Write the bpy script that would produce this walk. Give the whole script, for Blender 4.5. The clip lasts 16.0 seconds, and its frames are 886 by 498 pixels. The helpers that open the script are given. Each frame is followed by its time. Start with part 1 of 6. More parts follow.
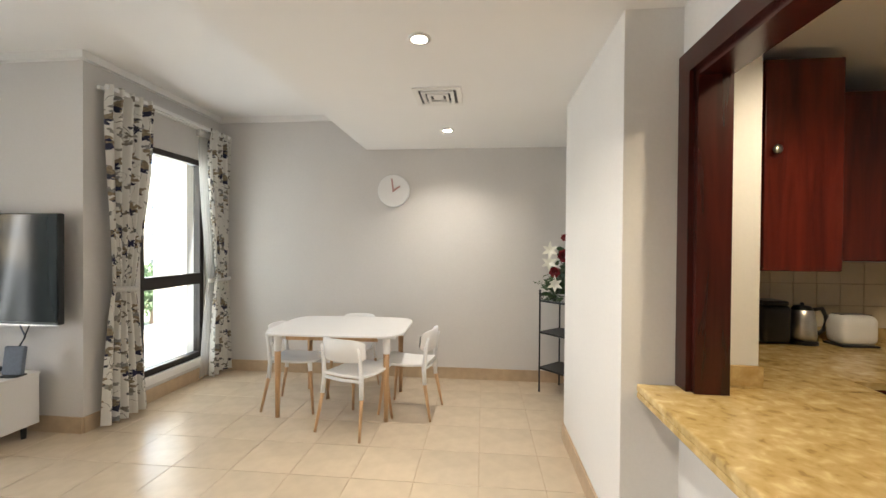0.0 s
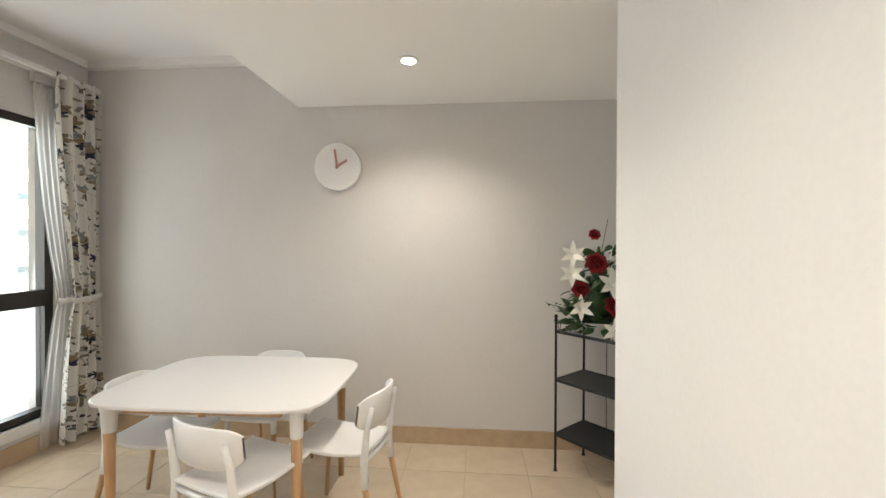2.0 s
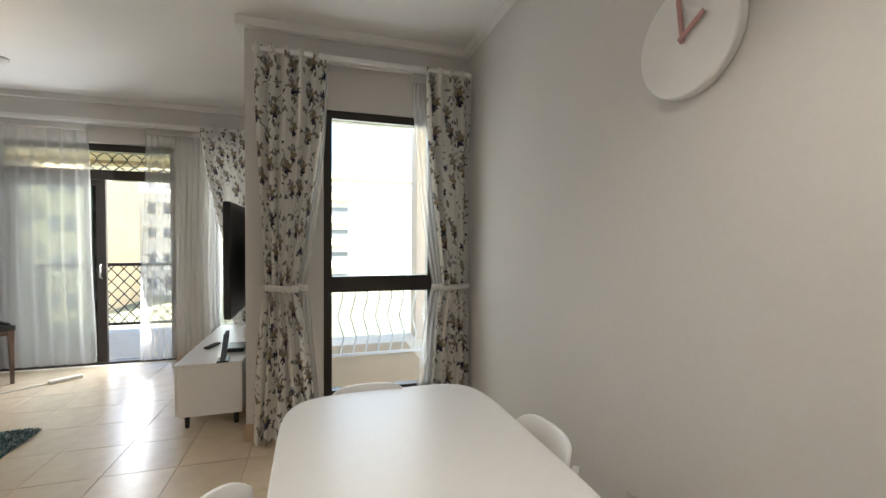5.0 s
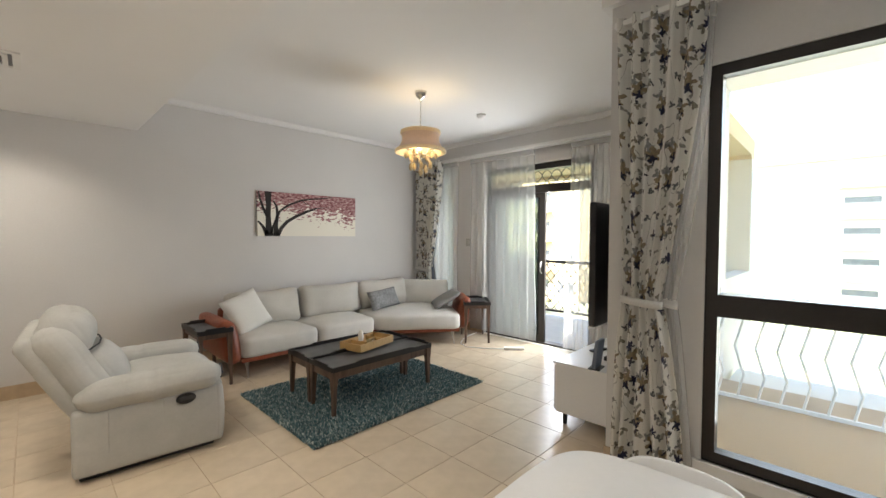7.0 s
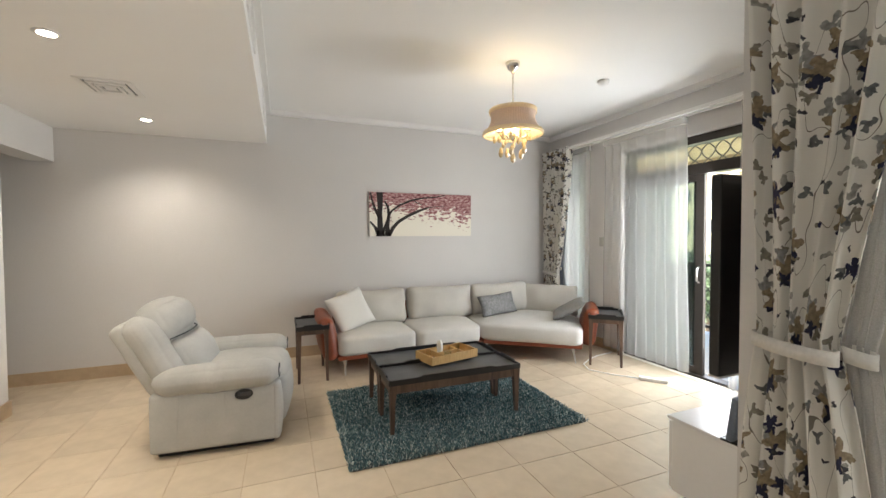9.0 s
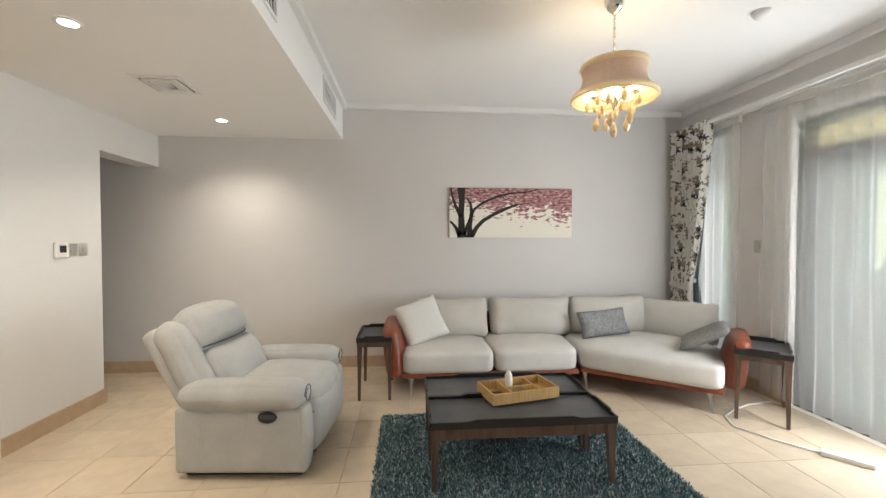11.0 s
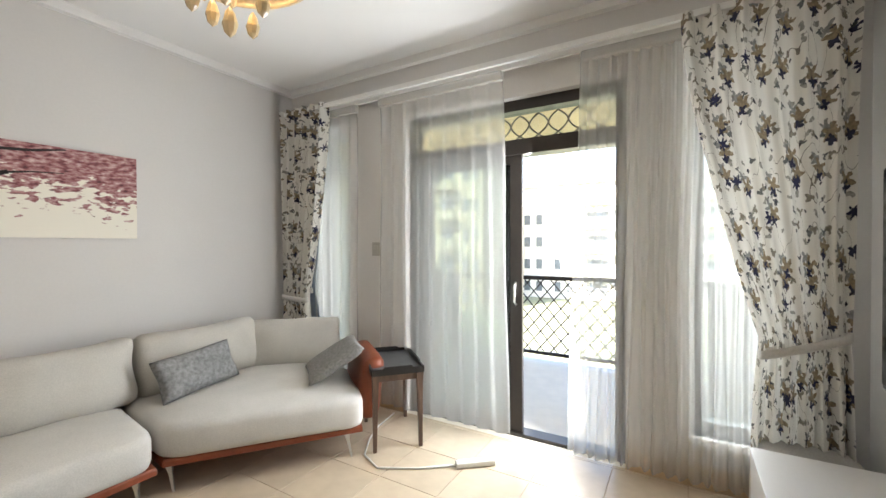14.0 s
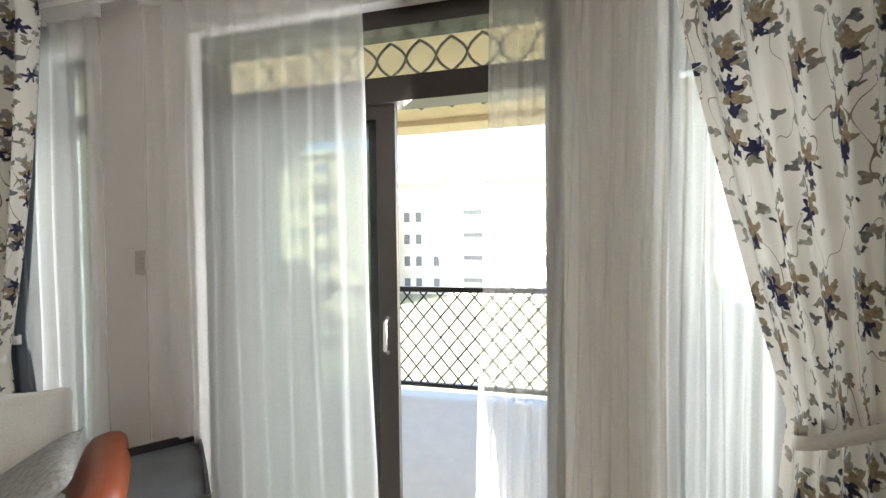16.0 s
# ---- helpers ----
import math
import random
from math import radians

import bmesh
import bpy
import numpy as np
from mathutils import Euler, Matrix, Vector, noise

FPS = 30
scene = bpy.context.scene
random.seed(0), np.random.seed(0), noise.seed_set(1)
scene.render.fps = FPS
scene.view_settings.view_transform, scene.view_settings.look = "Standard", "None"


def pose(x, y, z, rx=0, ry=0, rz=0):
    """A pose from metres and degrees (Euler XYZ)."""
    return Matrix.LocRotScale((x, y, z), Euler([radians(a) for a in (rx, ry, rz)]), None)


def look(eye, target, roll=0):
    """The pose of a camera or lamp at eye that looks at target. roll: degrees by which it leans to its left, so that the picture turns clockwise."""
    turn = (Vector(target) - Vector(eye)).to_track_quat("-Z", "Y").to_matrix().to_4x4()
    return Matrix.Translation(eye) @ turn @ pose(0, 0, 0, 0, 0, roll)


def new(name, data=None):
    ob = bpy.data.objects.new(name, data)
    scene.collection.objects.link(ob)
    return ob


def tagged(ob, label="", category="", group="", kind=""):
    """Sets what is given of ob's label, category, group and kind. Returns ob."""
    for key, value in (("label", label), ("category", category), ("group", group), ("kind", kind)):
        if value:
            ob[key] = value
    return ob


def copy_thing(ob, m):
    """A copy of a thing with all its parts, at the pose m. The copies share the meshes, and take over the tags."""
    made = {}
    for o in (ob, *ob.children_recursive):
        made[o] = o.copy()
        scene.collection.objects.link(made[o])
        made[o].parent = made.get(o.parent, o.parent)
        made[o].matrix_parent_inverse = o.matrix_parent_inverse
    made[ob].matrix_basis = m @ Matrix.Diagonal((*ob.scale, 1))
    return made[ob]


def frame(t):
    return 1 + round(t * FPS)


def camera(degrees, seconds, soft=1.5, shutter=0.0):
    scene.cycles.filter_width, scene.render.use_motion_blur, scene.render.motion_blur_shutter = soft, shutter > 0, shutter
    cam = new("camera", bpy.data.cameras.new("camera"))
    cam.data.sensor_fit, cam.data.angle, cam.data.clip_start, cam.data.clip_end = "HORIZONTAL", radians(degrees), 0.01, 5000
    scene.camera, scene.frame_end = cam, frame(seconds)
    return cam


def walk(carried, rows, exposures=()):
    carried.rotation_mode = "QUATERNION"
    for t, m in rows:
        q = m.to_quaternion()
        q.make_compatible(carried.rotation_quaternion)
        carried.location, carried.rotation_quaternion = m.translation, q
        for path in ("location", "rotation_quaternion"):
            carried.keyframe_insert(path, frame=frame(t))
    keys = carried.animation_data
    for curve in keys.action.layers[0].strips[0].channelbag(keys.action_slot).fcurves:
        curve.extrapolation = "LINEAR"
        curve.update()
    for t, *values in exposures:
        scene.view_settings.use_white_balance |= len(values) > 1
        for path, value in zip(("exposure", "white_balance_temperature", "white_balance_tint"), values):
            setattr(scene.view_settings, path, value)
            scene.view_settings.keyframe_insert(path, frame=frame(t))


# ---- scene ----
cam = camera(95.2, 16.0)
# seconds, x, y, z, yaw, pitch, roll
EXPOSURES = [(0.0, 3.1), (3.0, 3.05), (4.0, 2.8), (5.0, 2.45), (7.5, 2.75), (10.0, 3.0), (13.0, 2.92), (14.5, 2.95), (15.5, 2.9), (16.0, 2.72)]
ROWS = [
    (0.0, 0.000, 0.000, 1.498, 5.64, -0.56, -0.43),
    (0.5, 0.006, 0.361, 1.504, 5.41, -0.44, -0.32),
    (1.0, 0.026, 0.720, 1.505, 5.21, -0.60, -0.27),
    (1.5, 0.053, 1.101, 1.514, 5.20, -0.72, -0.26),
    (2.0, 0.059, 1.471, 1.504, 4.82, -0.44, -0.21),
    (2.5, 0.064, 1.818, 1.516, 5.26, -0.57, -0.13),
    (3.0, 0.046, 2.156, 1.517, 8.21, -0.44, -0.04),
    (3.5, 0.034, 2.478, 1.497, 19.18, -1.10, 0.09),
    (4.0, 0.029, 2.786, 1.473, 37.00, -0.99, -0.07),
    (4.5, 0.034, 3.115, 1.481, 55.08, -1.27, -0.12),
    (5.0, 0.021, 3.389, 1.468, 73.36, -1.57, -0.46),
    (5.2, -0.005, 3.500, 1.470, 80.30, -1.58, -0.40),
    (7.3, -0.640, 3.935, 1.480, 140.40, -1.80, -0.25),
    (7.5, -0.733, 3.947, 1.480, 143.77, -1.81, -0.23),
    (8.0, -0.985, 3.982, 1.472, 150.12, -1.71, 0.16),
    (8.5, -1.214, 3.944, 1.459, 154.01, -1.59, 0.14),
    (9.0, -1.487, 3.883, 1.459, 158.33, -1.65, 0.28),
    (9.5, -1.727, 3.816, 1.456, 163.75, -1.46, 0.35),
    (10.0, -1.915, 3.675, 1.454, 170.49, -1.43, 0.46),
    (10.2, -1.966, 3.592, 1.454, 173.50, -1.42, 0.40),
    (12.3, -2.150, 2.690, 1.460, 175.60, -1.35, -0.15),
    (12.5, -2.182, 2.555, 1.460, 168.42, -1.30, -0.22),
    (13.0, -2.277, 2.355, 1.443, 149.83, -0.93, -0.01),
    (13.5, -2.391, 2.206, 1.436, 132.75, -0.83, 0.01),
    (14.0, -2.587, 2.061, 1.428, 120.49, -0.64, 0.18),
    (14.5, -2.827, 1.949, 1.438, 109.88, -0.78, 0.41),
    (15.0, -3.137, 1.880, 1.447, 104.29, -0.84, 0.60),
    (15.5, -3.452, 1.792, 1.459, 103.53, -1.01, 0.76),
    (16.0, -3.764, 1.671, 1.480, 103.65, -1.15, 0.70),
]
walk(cam, [(t, pose(x, y, z, 90 + pitch, roll, yaw)) for t, x, y, z, yaw, pitch, roll in ROWS], EXPOSURES)
# ---------- world, sun, lamps ----------
world = bpy.data.worlds.new("sky")
scene.world = world
world.use_nodes = True
wn = world.node_tree.nodes
sky = wn.new("ShaderNodeTexSky")
sky.sky_type = 'NISHITA'
sky.sun_disc = False
sky.sun_elevation = radians(52)
sky.sun_rotation = radians(114)
wn["Background"].inputs["Strength"].default_value = 0.15
world.node_tree.links.new(sky.outputs["Color"], wn["Background"].inputs["Color"])


def lamp(name, kind, m, energy, colour, size=0.1, size_y=None, spot=None, blend=0.5):
    d = bpy.data.lights.new(name, kind)
    d.energy, d.color = energy, colour
    if kind == 'AREA':
        d.shape, d.size, d.size_y = 'RECTANGLE', size, size_y or size
    elif kind == 'SUN':
        d.angle = radians(0.6)
    else:
        d.shadow_soft_size = size
    if spot:
        d.spot_size, d.spot_blend = radians(spot), blend
    ob = new(name, d)
    ob.matrix_world = m
    return ob


WARM, DAY = (1.0, 0.91, 0.79), (0.95, 0.975, 1.0)
lamp("sun", 'SUN', look((20, -9, 27), (0, 0, 0)), 5.0, (1.0, 0.95, 0.87))
# daylight in the openings
lamp("daylight_open_door", 'AREA', look((-5.41, 1.30, 1.20), (-2.9, -1.37, 0.8)), 7.5, DAY, 0.46, 1.9)
lamp("daylight_slider", 'AREA', look((-5.75, 0.55, 1.15), (0, 0.55, 1.0)), 4.5, DAY, 0.85, 2.0)
lamp("daylight_side_window", 'AREA', look((-5.70, -0.8, 1.4), (0, -0.8, 1.2)), 2.5, DAY, 0.32, 2.0)
lamp("daylight_end_window", 'AREA', look((-5.70, 2.33, 1.4), (0, 2.33, 1.2)), 5, DAY, 0.38, 2.0)
lamp("daylight_dining_window", 'AREA', look((-3.30, 3.83, 1.35), (0, 3.83, 1.0)), 2.5, DAY, 0.75, 2.0)
DOWNLIGHTS = [(-0.34, 3.79), (-0.34, 2.10), (-0.32, 1.03), (-0.32, -0.69)]
for lx, ly in DOWNLIGHTS:
    lamp("downlight_beam", 'SPOT', look((lx, ly, 2.56), (lx, ly + 0.001, 0)), 10.0, WARM, 0.05, spot=138, blend=0.85)
lamp("chandelier_glow", 'POINT', pose(-3.38, 0.79, 2.45), 0.5, (1.0, 0.74, 0.42), 0.10)
lamp("kitchen_beam", 'SPOT', look((1.55, 1.3, 2.53), (1.6, 1.6, 0)), 9.5, (1.0, 0.82, 0.56), 0.05, spot=140, blend=0.7)


# ---------- materials ----------
def mat(name, colour, rough=0.6, metal=0.0, grain=0.0, grain_scale=40.0, stain=0.0, stain_scale=3.0, bump=0.0, bump_scale=80.0, spec=0.5, coords="Object"):
    m = bpy.data.materials.new(name)
    m.use_nodes = True
    n, l = m.node_tree.nodes, m.node_tree.links
    b = n["Principled BSDF"]
    b.inputs["Base Color"].default_value = (*colour, 1)
    b.inputs["Roughness"].default_value = rough
    b.inputs["Metallic"].default_value = metal
    b.inputs["Specular IOR Level"].default_value = spec
    tc = n.new("ShaderNodeTexCoord")
    out = None
    for amount, scale in ((grain, grain_scale), (stain, stain_scale)):
        if amount:
            t = n.new("ShaderNodeTexNoise")
            t.inputs["Scale"].default_value, t.inputs["Detail"].default_value = scale, 5
            l.new(tc.outputs[coords], t.inputs["Vector"])
            r = n.new("ShaderNodeMapRange")
            r.inputs["From Min"].default_value, r.inputs["From Max"].default_value = 0.3, 0.7
            r.inputs["To Min"].default_value, r.inputs["To Max"].default_value = 1 - amount, 1 + amount * 0.5
            l.new(t.outputs["Fac"], r.inputs["Value"])
            x = n.new("ShaderNodeVectorMath")
            x.operation = 'SCALE'
            if out is None:
                x.inputs[0].default_value = colour
            else:
                l.new(out, x.inputs[0])
            l.new(r.outputs["Result"], x.inputs["Scale"])
            out = x.outputs["Vector"]
    if out is not None:
        l.new(out, b.inputs["Base Color"])
    if bump:
        t = n.new("ShaderNodeTexNoise")
        t.inputs["Scale"].default_value, t.inputs["Detail"].default_value = bump_scale, 4
        l.new(tc.outputs[coords], t.inputs["Vector"])
        bp = n.new("ShaderNodeBump")
        bp.inputs["Strength"].default_value, bp.inputs["Distance"].default_value = bump, 0.004
        l.new(t.outputs["Fac"], bp.inputs["Height"])
        l.new(bp.outputs["Normal"], b.inputs["Normal"])
    return m


def glow(name, colour, strength):
    m = mat(name, colour)
    b = m.node_tree.nodes["Principled BSDF"]
    b.inputs["Emission Color"].default_value = (*colour, 1)
    b.inputs["Emission Strength"].default_value = strength
    return m


def wood(name, dark, light, rough=0.4, scale=(3, 3, 30), swap=False):
    m = bpy.data.materials.new(name)
    m.use_nodes = True
    n, l = m.node_tree.nodes, m.node_tree.links
    b = n["Principled BSDF"]
    b.inputs["Roughness"].default_value = rough
    tc, mp = n.new("ShaderNodeTexCoord"), n.new("ShaderNodeMapping")
    mp.inputs["Scale"].default_value = scale
    l.new(tc.outputs["Object"], mp.inputs["Vector"])
    t = n.new("ShaderNodeTexNoise")
    t.inputs["Scale"].default_value, t.inputs["Detail"].default_value, t.inputs["Distortion"].default_value = 2.5, 8, 0.6
    l.new(mp.outputs["Vector"], t.inputs["Vector"])
    r = n.new("ShaderNodeValToRGB")
    r.color_ramp.elements[0].position, r.color_ramp.elements[1].position = 0.3, 0.7
    r.color_ramp.elements[0].color, r.color_ramp.elements[1].color = (*dark, 1), (*light, 1)
    l.new(t.outputs["Fac"], r.inputs["Fac"])
    l.new(r.outputs["Color"], b.inputs["Base Color"])
    bp = n.new("ShaderNodeBump")
    bp.inputs["Strength"].default_value, bp.inputs["Distance"].default_value = 0.15, 0.002
    l.new(t.outputs["Fac"], bp.inputs["Height"])
    l.new(bp.outputs["Normal"], b.inputs["Normal"])
    return m


def tile_material():
    m = mat("floor_tile", (0.61, 0.505, 0.375), 0.26, grain=0.07, grain_scale=9, stain=0.08, stain_scale=1.3, bump=0.05, bump_scale=25)
    n, l = m.node_tree.nodes, m.node_tree.links
    b = n["Principled BSDF"]
    src = b.inputs["Base Color"].links[0].from_socket
    info, r = n.new("ShaderNodeObjectInfo"), n.new("ShaderNodeMapRange")
    r.inputs["To Min"].default_value, r.inputs["To Max"].default_value = 0.97, 1.03
    l.new(info.outputs["Random"], r.inputs["Value"])
    x = n.new("ShaderNodeVectorMath")
    x.operation = 'SCALE'
    l.new(src, x.inputs[0])
    l.new(r.outputs["Result"], x.inputs["Scale"])
    l.new(x.outputs["Vector"], b.inputs["Base Color"])
    return m


def marble_material():
    m = bpy.data.materials.new("golden_marble")
    m.use_nodes = True
    n, l = m.node_tree.nodes, m.node_tree.links
    b = n["Principled BSDF"]
    b.inputs["Roughness"].default_value = 0.12
    tc = n.new("ShaderNodeTexCoord")
    t = n.new("ShaderNodeTexNoise")
    t.inputs["Scale"].default_value, t.inputs["Detail"].default_value, t.inputs["Distortion"].default_value = 19, 9, 0.35
    l.new(tc.outputs["Object"], t.inputs["Vector"])
    r = n.new("ShaderNodeValToRGB")
    e = r.color_ramp.elements
    e[0].position, e[0].color = 0.30, (0.33, 0.22, 0.085, 1)
    e[1].position, e[1].color = 0.72, (0.66, 0.52, 0.26, 1)
    k = e.new(0.40)
    k.color = (0.46, 0.32, 0.12, 1)
    k = e.new(0.55)
    k.color = (0.53, 0.38, 0.17, 1)
    l.new(t.outputs["Fac"], r.inputs["Fac"])
    l.new(r.outputs["Color"], b.inputs["Base Color"])
    return m


def glass_material(name="window_glass", tint=(0.93, 0.96, 0.95)):
    m = bpy.data.materials.new(name)
    m.use_nodes = True
    n, l = m.node_tree.nodes, m.node_tree.links
    n.remove(n["Principled BSDF"])
    mix, tr, gl, fr = n.new("ShaderNodeMixShader"), n.new("ShaderNodeBsdfTransparent"), n.new("ShaderNodeBsdfGlossy"), n.new("ShaderNodeLayerWeight")
    gl.inputs["Roughness"].default_value = 0.02
    tr.inputs["Color"].default_value = (*tint, 1)
    fr.inputs["Blend"].default_value = 0.5
    pw, ad = n.new("ShaderNodeMath"), n.new("ShaderNodeMath")
    pw.operation, ad.operation = 'POWER', 'MULTIPLY_ADD'
    pw.inputs[1].default_value = 4.0
    ad.inputs[1].default_value, ad.inputs[2].default_value = 0.45, 0.03
    l.new(fr.outputs["Facing"], pw.inputs[0])
    l.new(pw.outputs["Value"], ad.inputs[0])
    l.new(ad.outputs["Value"], mix.inputs["Fac"])
    l.new(tr.outputs["BSDF"], mix.inputs[1])
    l.new(gl.outputs["BSDF"], mix.inputs[2])
    l.new(mix.outputs["Shader"], n["Material Output"].inputs["Surface"])
    return m


def sheer_material():
    m = bpy.data.materials.new("sheer_voile")
    m.use_nodes = True
    n, l = m.node_tree.nodes, m.node_tree.links
    n.remove(n["Principled BSDF"])
    mix, mix2 = n.new("ShaderNodeMixShader"), n.new("ShaderNodeMixShader")
    tr, tl, df = n.new("ShaderNodeBsdfTransparent"), n.new("ShaderNodeBsdfTranslucent"), n.new("ShaderNodeBsdfDiffuse")
    for s in (tl, df):
        s.inputs["Color"].default_value = (0.88, 0.87, 0.84, 1)
    mix2.inputs["Fac"].default_value = 0.5
    l.new(tl.outputs["BSDF"], mix2.inputs[1])
    l.new(df.outputs["BSDF"], mix2.inputs[2])
    tc, t, r = n.new("ShaderNodeTexCoord"), n.new("ShaderNodeTexNoise"), n.new("ShaderNodeMapRange")
    t.inputs["Scale"].default_value = 300
    l.new(tc.outputs["Object"], t.inputs["Vector"])
    r.inputs["To Min"].default_value, r.inputs["To Max"].default_value = 0.25, 0.44
    l.new(t.outputs["Fac"], r.inputs["Value"])
    l.new(r.outputs["Result"], mix.inputs["Fac"])
    l.new(tr.outputs["BSDF"], mix.inputs[1])
    l.new(mix2.outputs["Shader"], mix.inputs[2])
    l.new(mix.outputs["Shader"], n["Material Output"].inputs["Surface"])
    return m


def floral_material():
    """White cotton printed with navy, taupe and grey blossoms on thin stems; UV in metres of cloth."""
    m = bpy.data.materials.new("floral_cotton")
    m.use_nodes = True
    n, l = m.node_tree.nodes, m.node_tree.links
    b = n["Principled BSDF"]
    b.inputs["Roughness"].default_value = 0.85
    tc = n.new("ShaderNodeTexCoord")

    def vmath(op, a, c):
        x = n.new("ShaderNodeVectorMath")
        x.operation = op
        for i, s in enumerate((a, c)):
            if hasattr(s, "is_linked"):
                l.new(s, x.inputs[i])
            else:
                x.inputs[i].default_value = s
        return x.outputs["Vector"]

    def math(op, a, c=0.0):
        x = n.new("ShaderNodeMath")
        x.operation = op
        for i, s in enumerate((a, c)):
            if hasattr(s, "is_linked"):
                l.new(s, x.inputs[i])
            else:
                x.inputs[i].default_value = s
        return x.outputs["Value"]

    def paint(base, colour, wash, fac):
        ink = n.new("ShaderNodeVectorMath")
        ink.operation = 'SCALE'
        ink.inputs[0].default_value = colour
        if hasattr(wash, "is_linked"):
            l.new(wash, ink.inputs["Scale"])
        else:
            ink.inputs["Scale"].default_value = wash
        x = n.new("ShaderNodeMix")
        x.data_type = 'RGBA'
        l.new(fac, x.inputs[0])
        if hasattr(base, "is_linked"):
            l.new(base, x.inputs[6])
        else:
            x.inputs[6].default_value = base
        l.new(ink.outputs["Vector"], x.inputs[7])
        return x.outputs[2]

    wob = n.new("ShaderNodeTexNoise")
    wob.noise_dimensions = '2D'
    wob.inputs["Scale"].default_value, wob.inputs["Detail"].default_value = 34, 3
    l.new(tc.outputs["UV"], wob.inputs["Vector"])
    shift = vmath('MULTIPLY', vmath('SUBTRACT', wob.outputs["Color"], (0.5, 0.5, 0.5)), (0.034, 0.034, 0))
    base = (0.74, 0.72, 0.67, 1)
    # stems
    st = n.new("ShaderNodeTexNoise")
    st.noise_dimensions = '2D'
    st.inputs["Scale"].default_value, st.inputs["Detail"].default_value = 4.2, 1
    mp = n.new("ShaderNodeMapping")
    mp.inputs["Scale"].default_value = (2.2, 0.8, 1)
    l.new(tc.outputs["UV"], mp.inputs["Vector"])
    l.new(mp.outputs["Vector"], st.inputs["Vector"])
    line = math('LESS_THAN', math('ABSOLUTE', math('SUBTRACT', st.outputs["Fac"], 0.5)), 0.0035)
    col = paint(base, (0.20, 0.18, 0.15), 1.0, line)
    # blossoms, leaves and buds: (cells per metre, shift, colour, radius, petals, share)
    tone = n.new("ShaderNodeTexNoise")
    tone.noise_dimensions = '2D'
    tone.inputs["Scale"].default_value, tone.inputs["Detail"].default_value = 60, 3
    l.new(tc.outputs["UV"], tone.inputs["Vector"])
    wash = math('ADD', 0.35, math('MULTIPLY', tone.outputs["Fac"], 1.3))
    for scale, off, colour, radius, petals, share in ((10.5, (1.0, 2.0), (0.30, 0.29, 0.26), 0.021, 2, 0.62), (8.5, (9.3, 6.2), (0.22, 0.20, 0.16), 0.025, 3, 0.62), (8.0, (3.3, 1.7), (0.13, 0.135, 0.135), 0.021, 3, 0.5),
                                                      (5.4, (0.030, -0.042), (0.26, 0.26, 0.25), 0.036, 4, 0.86), (5.4, (0.0, 0.0), (0.26, 0.205, 0.135), 0.054, 5, 0.86),
                                                      (5.4, (0.004, 0.034), (0.024, 0.026, 0.055), 0.031, 4, 0.86), (4.4, (7.1, 4.9), (0.022, 0.024, 0.062), 0.038, 6, 0.42), (9.5, (5.5, 8.1), (0.05, 0.05, 0.06), 0.013, 2, 0.55)):
        moved = vmath('ADD', vmath('ADD', tc.outputs["UV"], shift), (*off, 0))
        vor, sep, sepc = n.new("ShaderNodeTexVoronoi"), n.new("ShaderNodeSeparateXYZ"), n.new("ShaderNodeSeparateColor")
        vor.voronoi_dimensions = '2D'
        vor.inputs["Scale"].default_value, vor.inputs["Randomness"].default_value = scale, 0.75
        l.new(moved, vor.inputs["Vector"])
        l.new(vmath('SUBTRACT', moved, vor.outputs["Position"]), sep.inputs["Vector"])
        l.new(vor.outputs["Color"], sepc.inputs["Color"])
        ang = math('ADD', math('ARCTAN2', sep.outputs["Y"], sep.outputs["X"]), math('MULTIPLY', sepc.outputs["Green"], 6.28))
        rim = math('MULTIPLY', math('ADD', 0.70, math('MULTIPLY', math('COSINE', math('MULTIPLY', ang, petals)), 0.30)), radius)
        dist = math('SQRT', math('ADD', math('MULTIPLY', sep.outputs["X"], sep.outputs["X"]), math('MULTIPLY', sep.outputs["Y"], sep.outputs["Y"])))
        col = paint(col, colour, wash, math('MULTIPLY', math('LESS_THAN', dist, rim), math('LESS_THAN', sepc.outputs["Red"], share)))
    l.new(col, b.inputs["Base Color"])
    # cloth lets some light through
    tl, mix = n.new("ShaderNodeBsdfTranslucent"), n.new("ShaderNodeMixShader")
    l.new(col, tl.inputs["Color"])
    mix.inputs["Fac"].default_value = 0.14
    l.new(b.outputs["BSDF"], mix.inputs[1])
    l.new(tl.outputs["BSDF"], mix.inputs[2])
    l.new(mix.outputs["Shader"], n["Material Output"].inputs["Surface"])
    return m


